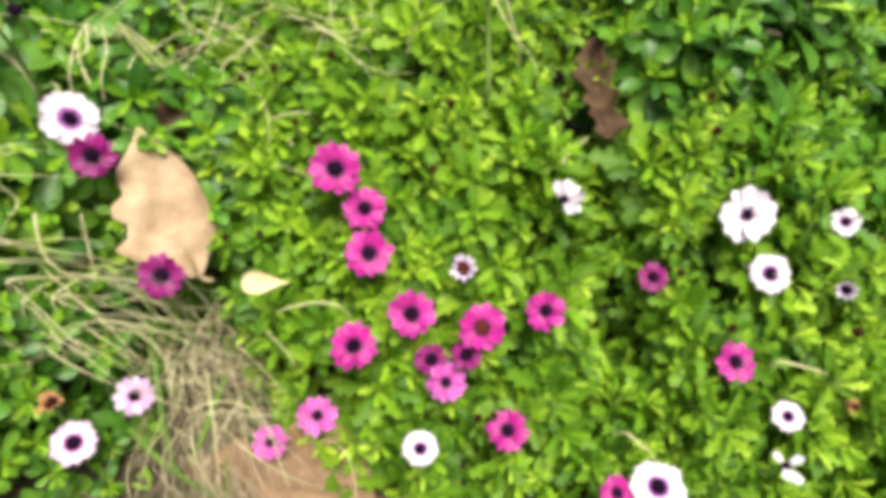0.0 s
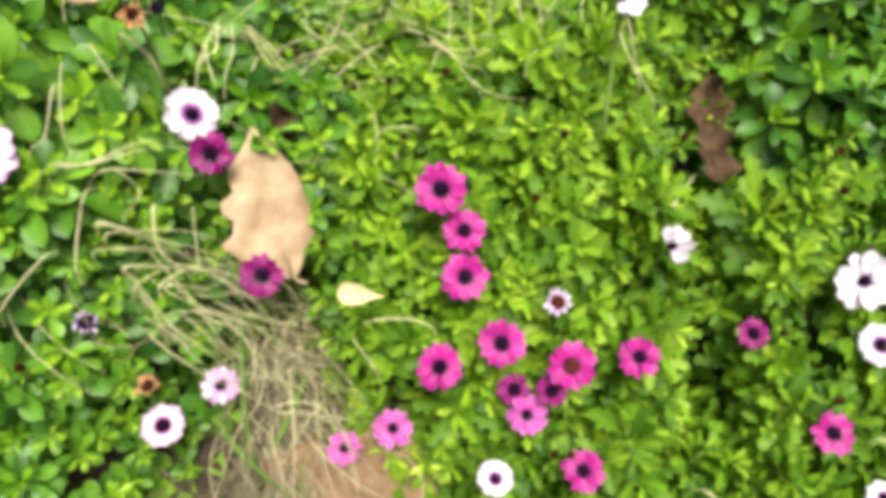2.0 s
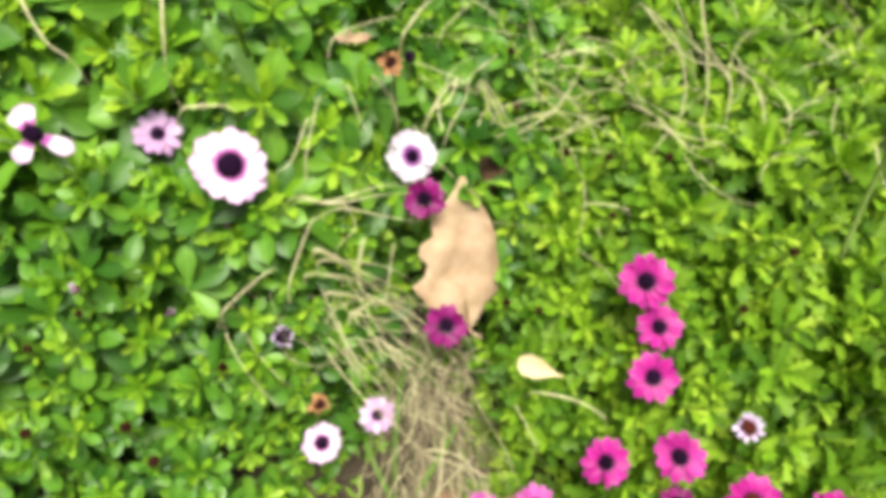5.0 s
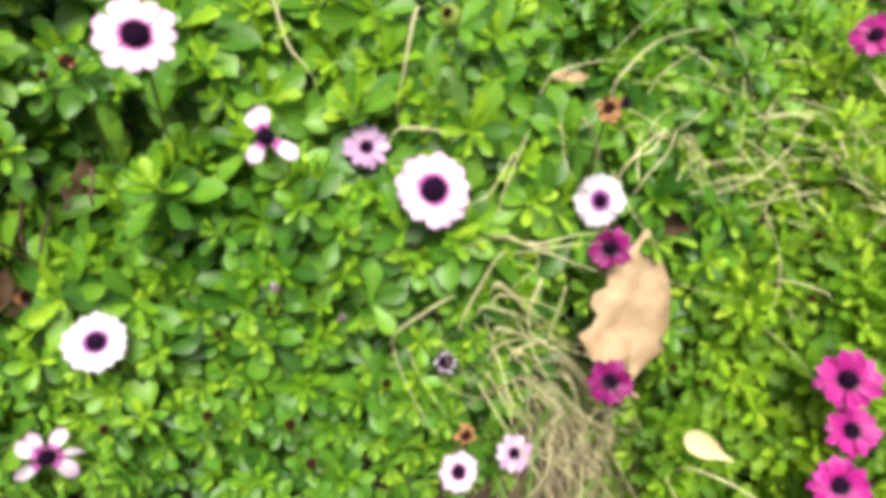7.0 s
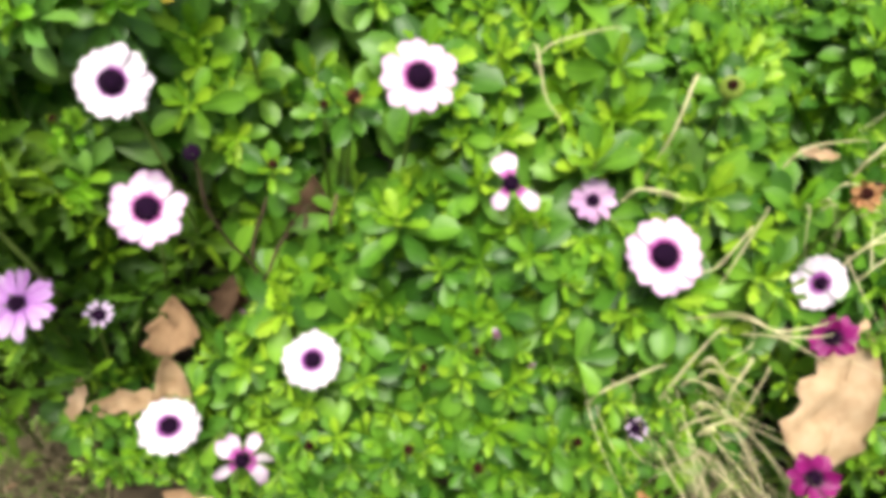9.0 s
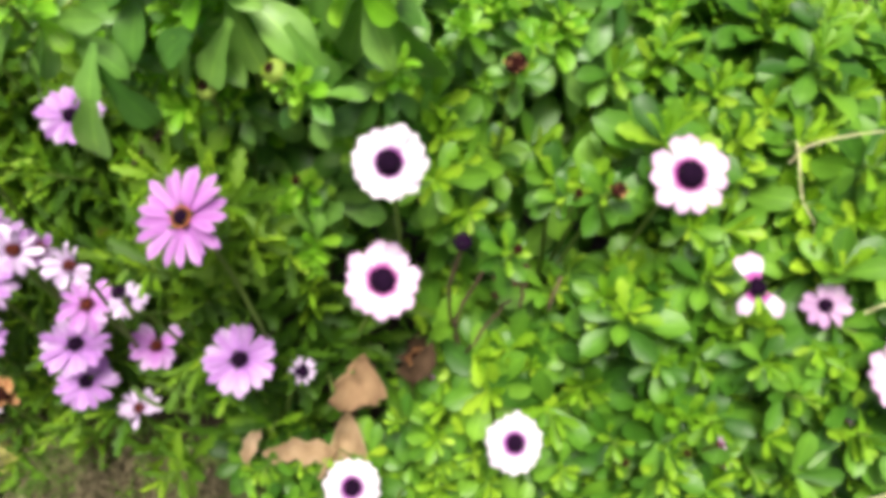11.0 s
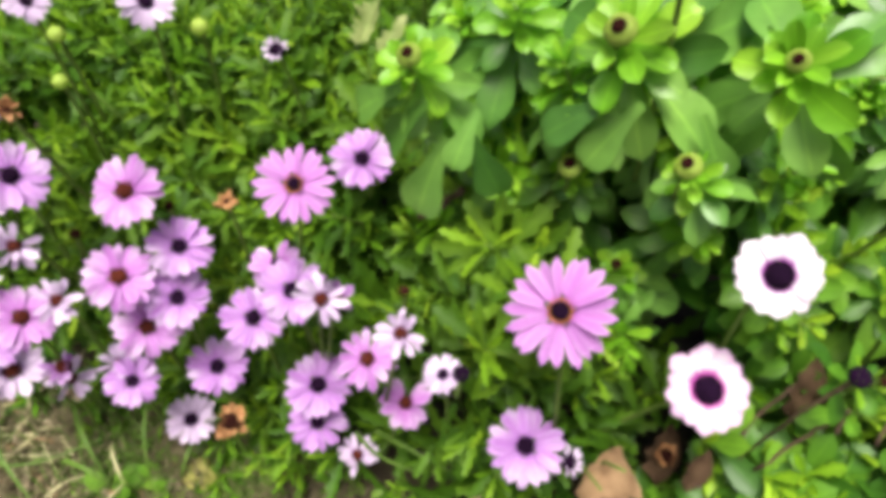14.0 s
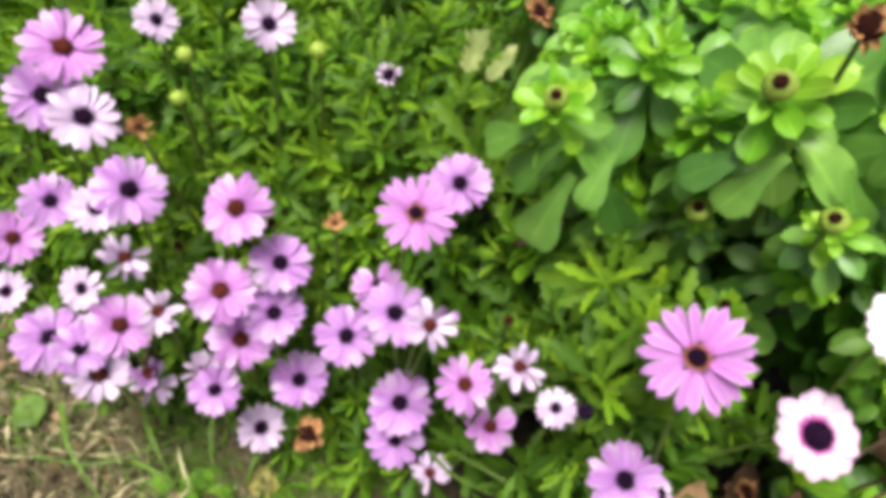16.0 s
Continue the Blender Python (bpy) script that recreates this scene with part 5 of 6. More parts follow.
straw([(-0.192, 0.572, 0.296), (-0.185, 0.567, 0.310), (-0.158, 0.548, 0.310), (-0.138, 0.525, 0.306), (-0.120, 0.493, 0.295), (-0.114, 0.470, 0.285), (-0.112, 0.463, 0.268)], 0.0030)
straw([(-0.123, 0.544, 0.302), (-0.120, 0.537, 0.313), (-0.107, 0.503, 0.302), (-0.099, 0.480, 0.293), (-0.096, 0.473, 0.276)], 0.0018)
straw([(-0.154, 0.609, 0.313), (-0.147, 0.605, 0.328), (-0.121, 0.589, 0.329), (-0.106, 0.568, 0.325), (-0.101, 0.562, 0.309)], 0.0022)
straw([(-0.098, 0.518, 0.295), (-0.091, 0.514, 0.309), (-0.069, 0.502, 0.306), (-0.054, 0.474, 0.295), (-0.050, 0.467, 0.279)], 0.0030)
straw([(-0.141, 0.455, 0.259), (-0.133, 0.454, 0.274), (-0.103, 0.451, 0.277), (-0.076, 0.452, 0.281), (-0.068, 0.453, 0.268)], 0.0018)
straw([(-0.122, 0.455, 0.262), (-0.115, 0.451, 0.275), (-0.094, 0.440, 0.273), (-0.079, 0.437, 0.273), (-0.071, 0.436, 0.259)], 0.0022)
straw([(-0.162, 0.471, 0.261), (-0.154, 0.468, 0.276), (-0.122, 0.458, 0.277), (-0.115, 0.456, 0.263)], 0.0030)
straw([(-0.096, 0.519, 0.297), (-0.089, 0.517, 0.311), (-0.060, 0.510, 0.311), (-0.052, 0.508, 0.297)], 0.0018)
straw([(-0.157, 0.388, 0.207), (-0.149, 0.388, 0.224), (-0.122, 0.388, 0.234), (-0.114, 0.389, 0.223)], 0.0022)
straw([(-0.298, 0.239, 0.188), (-0.294, 0.243, 0.196), (-0.275, 0.263, 0.170), (-0.241, 0.302, 0.082), (-0.189, 0.305, 0.059), (-0.181, 0.305, 0.041)], 0.0022)
straw([(-0.272, 0.237, 0.135), (-0.269, 0.241, 0.143), (-0.242, 0.285, 0.079), (-0.198, 0.306, 0.044), (-0.193, 0.309, 0.025)], 0.0030)
straw([(-0.306, 0.270, 0.225), (-0.302, 0.270, 0.232), (-0.292, 0.270, 0.213), (-0.295, 0.252, 0.207), (-0.297, 0.244, 0.191)], 0.0018)
straw([(-0.289, 0.300, 0.211), (-0.287, 0.297, 0.218), (-0.279, 0.282, 0.189), (-0.265, 0.284, 0.149), (-0.262, 0.285, 0.128)], 0.0022)
straw([(-0.300, 0.366, 0.277), (-0.295, 0.369, 0.286), (-0.287, 0.375, 0.276), (-0.283, 0.378, 0.257)], 0.0018)
straw([(-0.276, 0.394, 0.266), (-0.276, 0.389, 0.274), (-0.276, 0.379, 0.260), (-0.282, 0.367, 0.257), (-0.286, 0.360, 0.242)], 0.0022)
straw([(-0.264, 0.404, 0.257), (-0.259, 0.403, 0.265), (-0.245, 0.403, 0.248), (-0.231, 0.403, 0.231), (-0.213, 0.413, 0.223), (-0.206, 0.417, 0.206)], 0.0030)
straw([(-0.247, 0.403, 0.235), (-0.242, 0.409, 0.250), (-0.222, 0.433, 0.254), (-0.217, 0.439, 0.240)], 0.0018)
straw([(-0.319, 0.333, 0.285), (-0.315, 0.336, 0.293), (-0.307, 0.341, 0.281), (-0.300, 0.339, 0.267), (-0.297, 0.338, 0.246)], 0.0030)
straw([(-0.306, 0.233, 0.195), (-0.302, 0.237, 0.204), (-0.284, 0.252, 0.182), (-0.265, 0.268, 0.148), (-0.231, 0.308, 0.057), (-0.228, 0.311, 0.036)], 0.0018)
straw([(-0.305, 0.221, 0.183), (-0.301, 0.226, 0.193), (-0.281, 0.247, 0.172), (-0.258, 0.289, 0.130), (-0.255, 0.294, 0.110)], 0.0022)
straw([(-0.290, 0.224, 0.166), (-0.287, 0.229, 0.174), (-0.265, 0.260, 0.140), (-0.250, 0.285, 0.104), (-0.227, 0.307, 0.049), (-0.224, 0.310, 0.028)], 0.0030)
straw([(-0.286, 0.217, 0.148), (-0.283, 0.225, 0.160), (-0.274, 0.245, 0.155), (-0.271, 0.252, 0.139)], 0.0018)
straw([(-0.287, 0.273, 0.190), (-0.285, 0.269, 0.198), (-0.279, 0.252, 0.172), (-0.266, 0.255, 0.142), (-0.263, 0.256, 0.121)], 0.0022)
straw([(-0.273, 0.242, 0.142), (-0.271, 0.242, 0.148), (-0.258, 0.244, 0.112), (-0.244, 0.241, 0.065), (-0.241, 0.241, 0.043)], 0.0030)
straw([(-0.274, 0.297, 0.166), (-0.272, 0.292, 0.173), (-0.263, 0.268, 0.141), (-0.262, 0.263, 0.121)], 0.0018)
straw([(-0.231, 0.295, 0.038), (-0.231, 0.289, 0.048), (-0.229, 0.250, 0.021), (-0.233, 0.214, 0.014), (-0.234, 0.206, -0.002)], 0.0022)
straw([(-0.221, 0.307, 0.019), (-0.222, 0.300, 0.033), (-0.230, 0.261, 0.032), (-0.229, 0.231, 0.013), (-0.229, 0.225, -0.005)], 0.0030)
straw([(-0.178, 0.277, 0.029), (-0.173, 0.272, 0.046), (-0.126, 0.229, 0.074), (-0.120, 0.224, 0.064)], 0.0018)
straw([(-0.147, 0.268, 0.082), (-0.141, 0.263, 0.097), (-0.110, 0.236, 0.102), (-0.104, 0.231, 0.089)], 0.0022)
straw([(-0.329, 0.275, 0.257), (-0.329, 0.282, 0.276), (-0.330, 0.300, 0.291), (-0.330, 0.306, 0.282)], 0.0018)
straw([(-0.326, 0.319, 0.284), (-0.322, 0.320, 0.291), (-0.303, 0.323, 0.263), (-0.299, 0.323, 0.243)], 0.0022)
straw([(-0.323, 0.338, 0.291), (-0.319, 0.339, 0.299), (-0.305, 0.341, 0.280), (-0.300, 0.342, 0.259)], 0.0030)
straw([(-0.303, 0.406, 0.311), (-0.301, 0.413, 0.327), (-0.293, 0.450, 0.335), (-0.291, 0.457, 0.323)], 0.0018)
straw([(-0.354, 0.332, 0.322), (-0.351, 0.339, 0.337), (-0.340, 0.364, 0.339), (-0.328, 0.384, 0.338), (-0.324, 0.391, 0.323)], 0.0022)
straw([(-0.338, 0.350, 0.314), (-0.332, 0.356, 0.327), (-0.317, 0.373, 0.321), (-0.312, 0.379, 0.305)], 0.0030)
straw([(-0.312, 0.358, 0.290), (-0.307, 0.363, 0.299), (-0.287, 0.379, 0.282), (-0.268, 0.398, 0.273), (-0.247, 0.406, 0.255), (-0.241, 0.409, 0.236)], 0.0018)
straw([(-0.272, 0.369, 0.223), (-0.270, 0.375, 0.242), (-0.267, 0.388, 0.256), (-0.269, 0.396, 0.271), (-0.269, 0.400, 0.264)], 0.0022)
straw([(-0.266, 0.404, 0.261), (-0.260, 0.405, 0.269), (-0.240, 0.408, 0.247), (-0.235, 0.408, 0.227)], 0.0030)
straw([(-0.287, 0.309, 0.231), (-0.284, 0.312, 0.239), (-0.274, 0.323, 0.218), (-0.264, 0.337, 0.194), (-0.262, 0.340, 0.174)], 0.0042)
straw([(-0.616, 0.043, 0.447), (-0.605, 0.026, 0.468), (-0.646, 0.082, 0.450)], 0.0030)
straw([(-0.617, 0.049, 0.447), (-0.605, 0.033, 0.468), (-0.644, 0.091, 0.450)], 0.0026)
straw([(-0.624, 0.042, 0.447), (-0.599, 0.019, 0.468), (-0.634, 0.086, 0.450)], 0.0030)
straw([(-0.611, 0.057, 0.447), (-0.601, 0.037, 0.468), (-0.637, 0.105, 0.450)], 0.0026)
straw([(-0.634, 0.055, 0.447), (-0.609, 0.033, 0.468), (-0.622, 0.082, 0.450)], 0.0022)
straw([(-0.609, 0.063, 0.447), (-0.600, 0.041, 0.468), (-0.641, 0.099, 0.450)], 0.0026)
green_blade([(-0.236, 0.265, 0.114), (-0.230, 0.238, 0.083), (-0.200, 0.181, 0.075), (-0.179, 0.152, 0.074)], 0.0045)
green_blade([(-0.173, 0.241, 0.075), (-0.174, 0.188, 0.074), (-0.176, 0.170, 0.075)], 0.0045)
green_blade([(-0.233, 0.187, 0.074), (-0.196, 0.163, 0.074), (-0.150, 0.142, 0.074)], 0.0045)
green_blade([(-0.672, -0.159, 0.148), (-0.648, -0.143, 0.158), (-0.620, -0.121, 0.162)], 0.0035)
green_blade([(-0.682, -0.171, 0.133), (-0.660, -0.161, 0.133), (-0.631, -0.139, 0.146)], 0.0035)
green_blade([(-0.898, -0.506, 0.020), (-0.850, -0.499, 0.019), (-0.802, -0.483, 0.019)], 0.0035)
green_blade([(-0.862, -0.458, 0.035), (-0.81, -0.448, 0.045), (-0.76, -0.428, 0.02)], 0.0045)
green_blade([(-0.84, -0.391, 0.04), (-0.798, -0.383, 0.045), (-0.76, -0.371, 0.02)], 0.0045)
green_blade([(-0.816, -0.478, 0.035), (-0.79, -0.425, 0.04), (-0.797, -0.356, 0.035)], 0.0028)
green_blade([(-0.79, -0.404, 0.03), (-0.772, -0.386, 0.04), (-0.757, -0.369, 0.03)], 0.0045)
green_blade([(-0.765, -0.292, 0.045), (-0.75, -0.303, 0.045), (-0.738, -0.314, 0.025)], 0.0045)
green_blade([(-0.811, -0.328, 0.05), (-0.78, -0.335, 0.045), (-0.752, -0.339, 0.02)], 0.0035)
twig([(-0.516, 0.076, 0.277), (-0.525, 0.088, 0.296)], 0.0025)
twig([(-0.535, 0.032, 0.235), (-0.536, 0.053, 0.267), (-0.535, 0.062, 0.277)], 0.0025)
twig([(-0.741, -0.107, 0.291), (-0.733, -0.096, 0.310), (-0.728, -0.084, 0.322)], 0.0060)
twig([(-0.540, 0.030, 0.226), (-0.556, 0.037, 0.246), (-0.560, 0.057, 0.281)], 0.0030)
twig([(-0.530, 0.065, 0.271), (-0.537, 0.072, 0.284)], 0.0030)
twig([(-0.536, 0.012, 0.36), (-0.541, 0.014, 0.300), (-0.546, 0.040, 0.210)], 0.0024)
twig([(-0.711, -0.090, 0.264), (-0.712, -0.076, 0.297)], 0.0030)


# ---- plants ----
LEAF_SHAPES = {
    "fine": blade([(0, 0.07), (0.3, 0.1), (0.4, 0.34), (0.5, 0.17), (0.62, 0.46), (0.72, 0.2), (0.85, 0.3), (1, 0.05)], 1.0, 0.16, 0.16, 0, 0.0, 0.16),
    "round": blade([(0, 0.09), (0.28, 0.19), (0.5, 0.36), (0.7, 0.45), (0.88, 0.33), (1, 0.06)], 1.0, 0.18, 0.18, 0),
    "broad": blade([(0, 0.1), (0.22, 0.15), (0.42, 0.28), (0.58, 0.4), (0.7, 0.43), (0.8, 0.37), (0.9, 0.22), (1, 0.02)], 1.0, 0.2, 0.3, 0),
    "spoon": blade([(0, 0.14), (0.25, 0.21), (0.48, 0.35), (0.68, 0.46), (0.83, 0.43), (0.94, 0.28), (1, 0.07)], 0.92, 0.2, 0.22, 0),
    "toothed": blade([(0, 0.1), (0.3, 0.16), (0.5, 0.36), (0.59, 0.27), (0.74, 0.44), (0.82, 0.28), (0.92, 0.24), (1, 0.05)], 1.0, 0.2, 0.1, 0, 0.0, 0.1),
    "narrow": blade([(0, 0.05), (0.3, 0.1), (0.46, 0.28), (0.55, 0.15), (0.7, 0.28), (0.79, 0.14), (0.9, 0.17), (1, 0.02)], 1.0, 0.18, 0.16, 0, 0.0, 0.2),
}


def shoots(own, spacing, box, sink, relief_depth):
    """Tips of the shoots of one plant, spread over its own part of the bed."""
    x0, x1, y0, y1 = box
    nx, ny = int((x1 - x0) / spacing), int((y1 - y0) / spacing)
    gx, gy = np.meshgrid(np.arange(nx), np.arange(ny))
    x = x0 + (gx.ravel() + rng.uniform(-0.5, 0.5, gx.size) + 0.5 * (gy.ravel() % 2)) * spacing
    y = y0 + (gy.ravel() + rng.uniform(-0.5, 0.5, gx.size)) * spacing
    mine = CANOPIES[own](x, y)
    top = np.max([c(x, y) for c in CANOPIES.values()], axis=0)
    z = mine - groove(x, y)
    u, v = (2 * x - x0 - x1) / (x1 - x0), (2 * y - y0 - y1) / (y1 - y0)
    wobble = np.array([noise.noise(Vector((a * 7, b * 7, 5.0))) for a, b in zip(x, y)])
    opening = np.array([noise.noise(Vector((a * 21, b * 21, 9.0))) for a, b in zip(x, y)])
    keep = (mine >= top - 0.012) & (z > 0.004) & (np.abs(u) ** 3.5 + np.abs(v) ** 3.5 < 1 + 0.25 * wobble)
    keep &= hollows(x, y) < 0.045
    if sink < 0.04:
        sparse = -0.9 if own == "broad" else np.interp(z, [0.14, 0.24, 0.33], [-0.6, -0.32, -0.1]) if own == "white" else -0.35
        keep &= opening > sparse
    x, y, z = x[keep], y[keep], np.maximum(z[keep], 0.02)
    e = 0.015
    nx_, ny_ = (canopy(x - e, y) - canopy(x + e, y)) / (2 * e), (canopy(x, y - e) - canopy(x, y + e)) / (2 * e)
    axis = np.stack([nx_, ny_, np.ones_like(x)], 1)
    axis /= np.linalg.norm(axis, axis=1)[:, None]
    axis = axis * 0.6 + np.array([0.16, -0.24, 0.45]) + rng.normal(0, 0.2, axis.shape)
    axis /= np.linalg.norm(axis, axis=1)[:, None]
    big = np.array([noise.noise(Vector((a * 14, b * 14, 2.0))) for a, b in zip(x, y)])
    tip = np.stack([x, y, z], 1) - axis * (sink + relief_depth * rng.uniform(-0.6, 1, len(x)) - 0.02 * big)[:, None]
    if sink <= 0 and BUDS:
        heads = np.array(BUDS)
        owner = np.argmax([c(heads[:, 0], heads[:, 1]) for c in CANOPIES.values()], axis=0)
        owner[(heads[:, 2] > 0.37) & (heads[:, 0] < -0.6)] = list(CANOPIES).index("broad")
        heads = heads[owner == list(CANOPIES).index(own)]
        if len(heads):
            far = np.min(np.linalg.norm(tip[:, None] - heads[None, :, :3], axis=2), axis=1) > spacing * 0.7
            tip = np.concatenate([tip[far], heads[:, :3] - heads[:, 3:] * 0.005])
            axis = np.concatenate([axis[far], heads[:, 3:]])
    return tip, axis


def whorls(tip, axis, count, longest, drop, spread_from=18, spread_to=86, shape_pow=0.8, small=0.32, growth=0.7, sizes=(1, 1)):
    """Leaf poses round each shoot, the youngest at the tip. Returns the poses and how old each leaf is."""
    n = len(tip)
    side = np.cross(axis, np.array([0.37, 0.61, 0.7]))
    side /= np.linalg.norm(side, axis=1)[:, None]
    other = np.cross(axis, side)
    turn = rng.uniform(0, 6.28, n)
    vigour = rng.uniform(0.8, 1.15, n) * np.array([1 + (0.5 if longest < 0.05 else 0.2) * noise.noise(Vector(p) * 16) for p in tip]) * np.interp(tip[:, 2], [0.08, 0.36], sizes)
    if BUDS:
        vigour *= np.where(np.min(np.linalg.norm(tip[:, None] - np.array(BUDS)[None, :, :3], axis=2), axis=1) < 0.007, np.where(tip[:, 2] > 0.425, 1.25, 0.62) if longest > 0.045 else 0.62, 1.0)
    poses, ages = [], []
    for i in range(count):
        f = i / (count - 1)
        phi = turn + i * 2.39996 + rng.normal(0, 0.15, n)
        th = np.radians(spread_from + (spread_to - spread_from) * f ** shape_pow + rng.normal(0, 8, n))
        r = np.cos(phi)[:, None] * side + np.sin(phi)[:, None] * other
        d = np.cos(th)[:, None] * axis + np.sin(th)[:, None] * r
        nn = np.sin(th)[:, None] * axis - np.cos(th)[:, None] * r
        roll = rng.normal(0, 0.3, n)
        xx = np.cross(d, nn)
        xx, nn = xx * np.cos(roll)[:, None] + nn * np.sin(roll)[:, None], nn * np.cos(roll)[:, None] - xx * np.sin(roll)[:, None]
        L = longest * (small + (1 - small) * f ** growth) * vigour * rng.uniform(0.85, 1.15, n)
        m = np.zeros((n, 4, 4))
        m[:, :3, 0], m[:, :3, 1], m[:, :3, 2] = xx * (L * (0.7 + 0.3 * min(1, f * 1.6)))[:, None], d * L[:, None], nn * L[:, None]
        m[:, :3, 3] = tip - axis * (drop * f)[..., None] if np.ndim(drop) else tip - axis * drop * f
        m[:, 3, 3] = 1
        poses.append(m)
        ages.append(np.full(n, f))
    return np.concatenate(poses), np.concatenate(ages)


def in_the_clear(poses):
    """Leaves that do not stand in front of a flower or of a fallen leaf."""
    ok = np.ones(len(poses), bool)
    for share in (0.3, 0.65, 0.95):
        c = poses[:, :3, 3] + poses[:, :3, 1] * share
        for x, y, z, a, b, k, r, reach in CLEAR:
            d = c - np.array([x, y, z])
            s = d @ np.array([a, b, k])
            off = np.linalg.norm(d - s[:, None] * np.array([a, b, k]), axis=1)
            ok &= ~((s > -0.002) & (s < reach) & (off < r + 0.17 * np.clip(s, 0, 1)))
    return ok


def plant(name, label, own, shape, old, young, spacing, box, count, longest, drop, near, split=0.42, growth=0.7, layers=((0.0, 1.0), (0.022, 1.15), (0.05, 1.2), (0.095, 1.2)), sizes=(1, 1), spread_to=86, young_shape=""):
    """A low bushy plant: leafy shoots over the whole of its mound, the nearest leaves as pieces of their own."""
    ob = thing(name, ((box[0] + box[1]) / 2, (box[2] + box[3]) / 2, 0), label, "plant", "flowering plants")
    all_poses, all_ages, twig_pts = [], [], []
    for sink, scale in layers:
        tip, axis = shoots(own, spacing * (1.0 if sink < 0.04 else 1.55), box, sink, longest * (1.05 if own == "white" else 0.7))
        poses, ages = whorls(tip, axis, count, longest * scale, drop, growth=growth, sizes=sizes, spread_to=spread_to)
        # lower shoots count as older; their darker tone also stands in for shade
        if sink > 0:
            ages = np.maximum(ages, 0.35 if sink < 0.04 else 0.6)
        else:
            twig_pts = list(zip(tip, axis))
        all_poses.append(poses)
        all_ages.append(ages)
    poses, ages = np.concatenate(all_poses), np.concatenate(all_ages)
    ok = in_the_clear(poses) & (poses[:, 2, 3] + poses[:, 2, 1] > 0.004)
    poses, ages = poses[ok], ages[ok]
    poses[:, :3, 3] -= np.array(ob.location)
    # the stretch of the bed that the eye passes closest to
    px, py, pz = poses[:, 0, 3] + ob.location.x, poses[:, 1, 3] + ob.location.y, poses[:, 2, 3]
    order = np.argsort((px - near[0]) ** 2 + (py - near[1]) ** 2 - 0.5 * pz)
    single = np.zeros(len(poses), bool)
    single[order[:260]] = True
    leaf_meshes = {}
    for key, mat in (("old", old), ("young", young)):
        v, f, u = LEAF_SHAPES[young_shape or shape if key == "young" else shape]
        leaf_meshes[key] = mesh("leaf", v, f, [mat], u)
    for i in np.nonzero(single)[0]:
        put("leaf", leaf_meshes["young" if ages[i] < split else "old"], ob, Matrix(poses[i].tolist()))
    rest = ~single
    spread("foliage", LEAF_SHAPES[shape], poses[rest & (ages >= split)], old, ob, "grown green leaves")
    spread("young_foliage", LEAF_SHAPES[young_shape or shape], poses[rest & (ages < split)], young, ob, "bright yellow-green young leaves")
    verts, faces = [], []
    for p, a in twig_pts[::2]:
        p, a = Vector(p), Vector(a)
        foot = p - a * 0.05 - UP * 0.05 + Vector((rng.normal(0, 0.01), rng.normal(0, 0.01), 0))
        foot.z = max(foot.z, 0.0)
        v, f = tube([foot - ob.location, (p - a * 0.04) - ob.location, p - ob.location], 0.0016, 4, 0.5)
        k = len(verts)
        verts += v
        faces += [tuple(q + k for q in face) for face in f]
    tagged(put("stem_tangle", mesh("stem_tangle", verts, faces, [STEM]), ob), "thin green stems", kind="stuff")
    return ob


WEED_LEAF = leaf_material("weed_leaf", [(0.08, 0.2, 0.015), (0.14, 0.3, 0.025), (0.2, 0.38, 0.035)], 0.45, 0.3, 0.3)
v_, f_, u_ = LEAF_SHAPES["round"]
WEED_MESH = mesh("leaf", v_, f_, [WEED_LEAF], u_)


def weed(x, y, size, count, where="in the lawn's edge"):
    """A flat rosette of soft leaves in the lawn's edge."""
    ob = thing("weed", (x, y, 0.006), "small soft-leaved green weed " + where, "weed", "low weeds")
    for k in range(count):
        m = Matrix.Rotation(k * 2.4 + rng.normal(0, 0.2), 4, "Z") @ Matrix.Rotation(radians(rng.uniform(18, 58)), 4, "X")
        put("leaf", WEED_MESH, ob, m @ Matrix.Scale(size * rng.uniform(0.7, 1.1), 4))


for x, y, size, count in ((-0.735, -0.285, 0.04, 8), (-0.708, -0.252, 0.036, 7), (-0.678, -0.214, 0.034, 8), (-0.75, -0.325, 0.034, 6), (-0.69, -0.186, 0.036, 9), (-0.765, -0.3, 0.03, 6), (-0.655, -0.168, 0.04, 9), (-0.63, -0.15, 0.036, 8), (-0.72, -0.23, 0.03, 7), (-0.742, -0.345, 0.036, 8), (-0.72, -0.262, 0.042, 9), (-0.75, -0.375, 0.04, 7), (-0.728, -0.315, 0.042, 8)):
    weed(x, y, size, count)
for x, y, size, count in ((-0.285, 0.13, 0.036, 9), (-0.268, 0.152, 0.034, 8), (-0.25, 0.18, 0.032, 8), (-0.3, 0.105, 0.036, 9), (-0.245, 0.235, 0.032, 7), (-0.255, 0.29, 0.04, 8), (-0.25, 0.315, 0.04, 8), (0.02, 0.175, 0.032, 8), (0.06, 0.168, 0.034, 8), (-0.035, 0.2, 0.034, 8)):
    weed(x, y, size, count, "beside the dry grass")
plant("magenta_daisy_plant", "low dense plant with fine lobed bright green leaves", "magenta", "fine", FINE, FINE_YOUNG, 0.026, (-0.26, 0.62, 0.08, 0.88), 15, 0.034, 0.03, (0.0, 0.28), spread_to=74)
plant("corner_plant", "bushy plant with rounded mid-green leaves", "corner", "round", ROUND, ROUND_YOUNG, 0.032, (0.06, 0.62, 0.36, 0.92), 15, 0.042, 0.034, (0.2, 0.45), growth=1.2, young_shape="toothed")
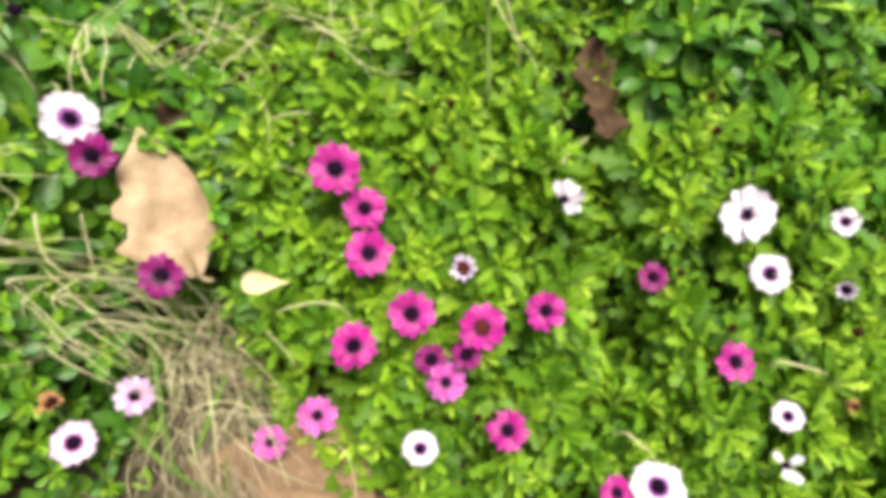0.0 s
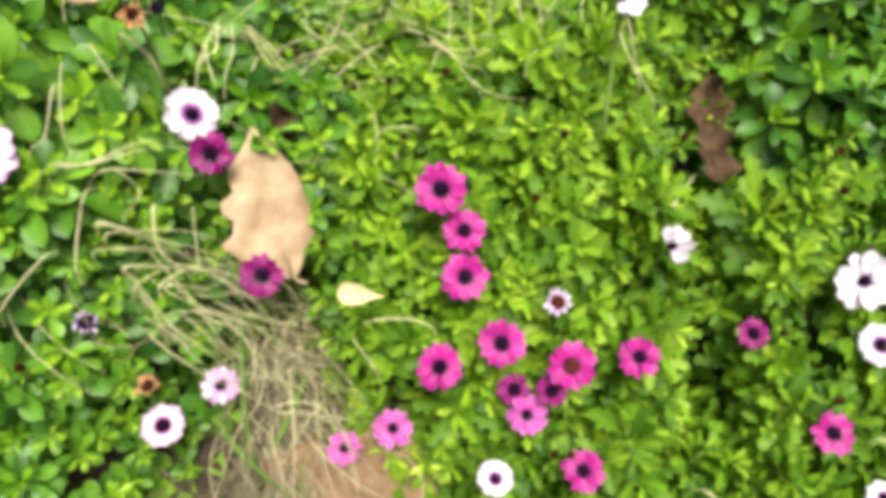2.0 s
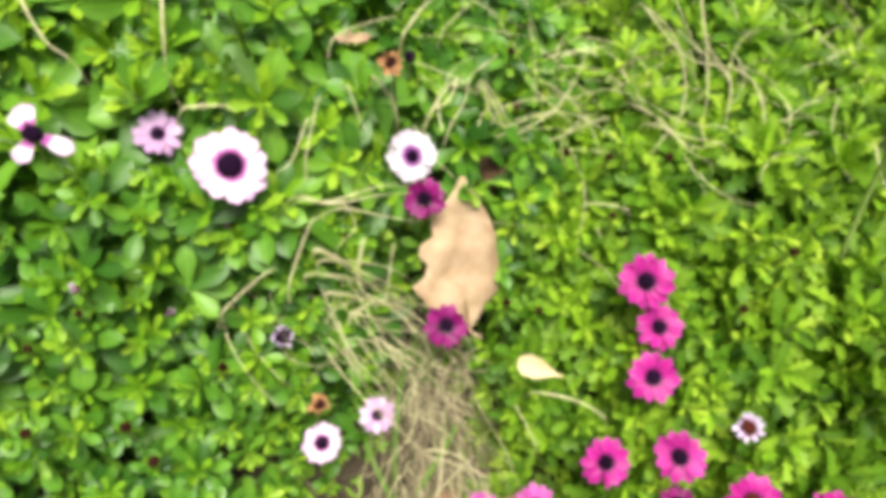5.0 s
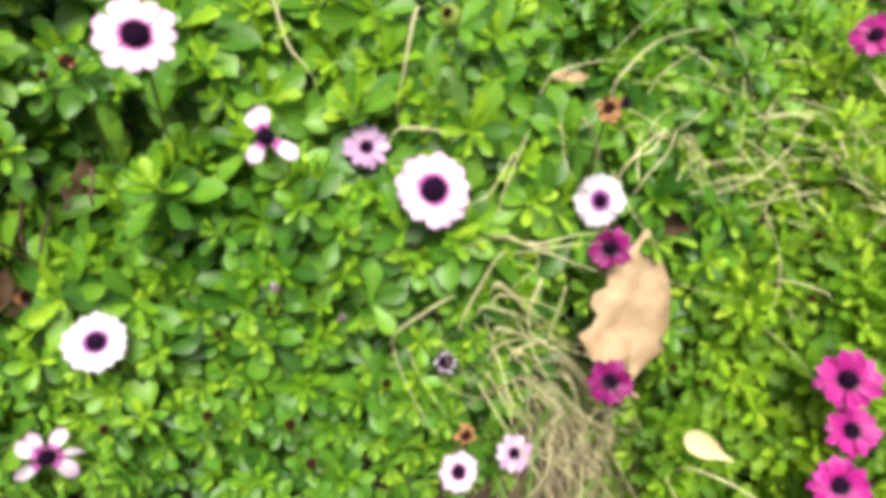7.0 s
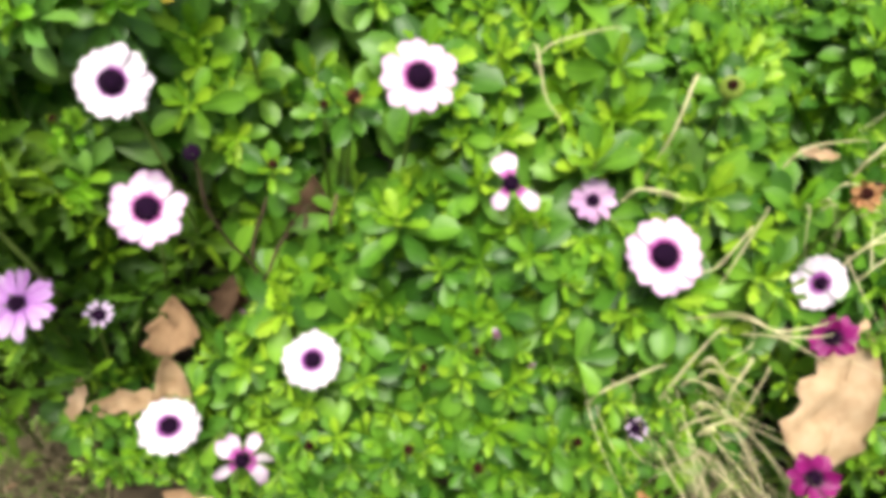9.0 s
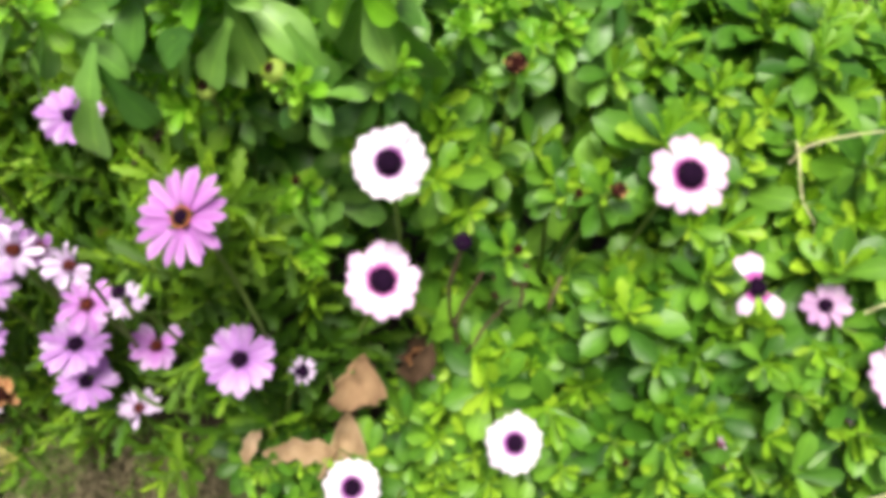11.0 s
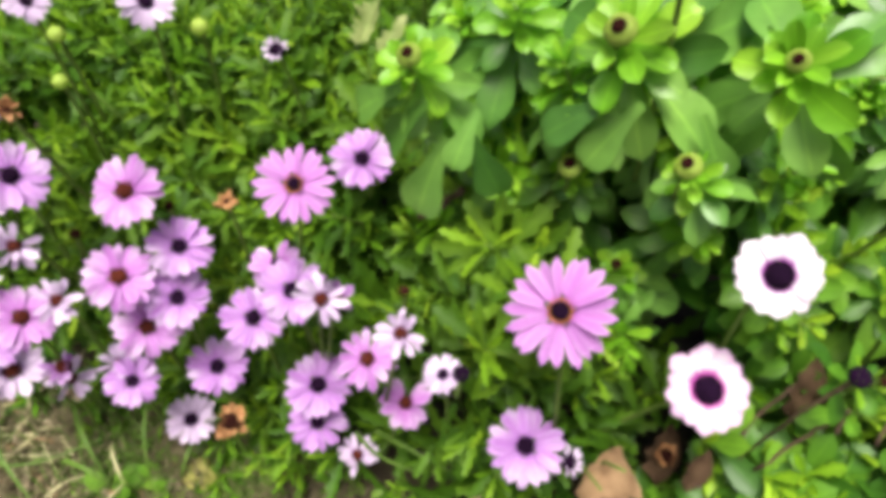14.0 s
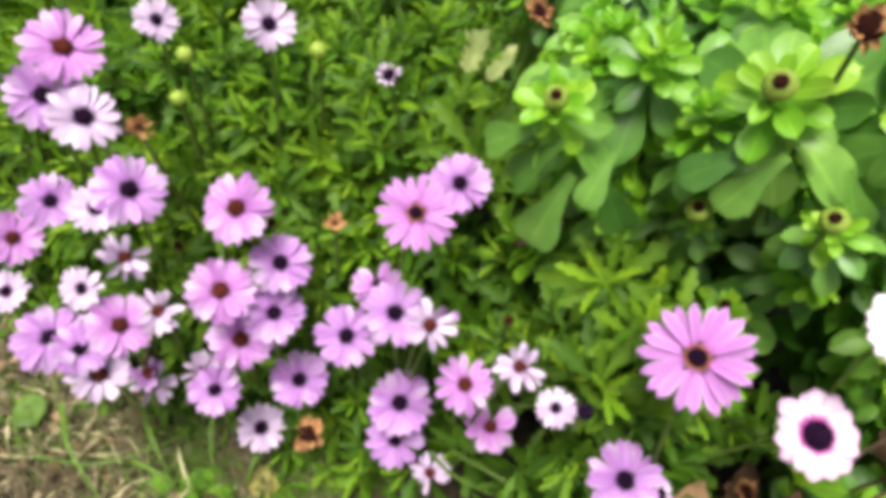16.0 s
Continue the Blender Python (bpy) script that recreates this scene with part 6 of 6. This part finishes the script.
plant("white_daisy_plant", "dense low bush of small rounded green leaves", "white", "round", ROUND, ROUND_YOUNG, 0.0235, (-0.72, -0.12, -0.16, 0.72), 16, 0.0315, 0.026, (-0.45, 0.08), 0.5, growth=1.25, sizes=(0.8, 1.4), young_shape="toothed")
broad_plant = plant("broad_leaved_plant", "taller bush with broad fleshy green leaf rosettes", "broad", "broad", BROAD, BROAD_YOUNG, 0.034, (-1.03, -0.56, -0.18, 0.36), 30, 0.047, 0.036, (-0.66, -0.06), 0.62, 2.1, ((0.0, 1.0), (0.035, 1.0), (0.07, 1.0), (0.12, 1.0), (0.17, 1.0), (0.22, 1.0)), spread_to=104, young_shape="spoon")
v_, f_, u_ = blade([(0, 0.12), (0.2, 0.15), (0.4, 0.25), (0.58, 0.4), (0.72, 0.47), (0.84, 0.44), (0.93, 0.3), (1, 0.06)], 1.0, 0.12, 0.12, 0)
HANGING = mesh("leaf", v_, f_, [BROAD], u_)
for base, tip in (
    ((-0.708, -0.111, 0.385), (-0.704, -0.129, 0.333)), ((-0.694, -0.108, 0.400), (-0.675, -0.092, 0.364)),
    ((-0.713, -0.134, 0.415), (-0.737, -0.153, 0.388)), ((-0.706, -0.124, 0.410), (-0.722, -0.142, 0.372)),
    ((-0.661, -0.057, 0.430), (-0.674, -0.084, 0.406)), ((-0.655, -0.048, 0.430), (-0.658, -0.068, 0.395)),
    ((-0.672, -0.064, 0.445), (-0.702, -0.071, 0.427)), ((-0.694, -0.104, 0.410), (-0.684, -0.120, 0.384)),
    ((-0.747, -0.053, 0.410), (-0.728, -0.040, 0.385)), ((-0.641, -0.027, 0.430), (-0.622, -0.012, 0.400)),
):
    base, tip = Vector(base), Vector(tip)
    d = (tip - base).normalized()
    n = Vector((0.45, -0.5, 0.75)) + Vector((rng.normal(), rng.normal(), rng.normal())) * 0.12
    n = (n - d * n.dot(d)).normalized()
    m = Matrix((d.cross(n), d, n)).transposed().to_4x4()
    m.translation = base - broad_plant.location
    put("leaf", HANGING, broad_plant, m @ Matrix.Scale((tip - base).length * 0.98, 4))
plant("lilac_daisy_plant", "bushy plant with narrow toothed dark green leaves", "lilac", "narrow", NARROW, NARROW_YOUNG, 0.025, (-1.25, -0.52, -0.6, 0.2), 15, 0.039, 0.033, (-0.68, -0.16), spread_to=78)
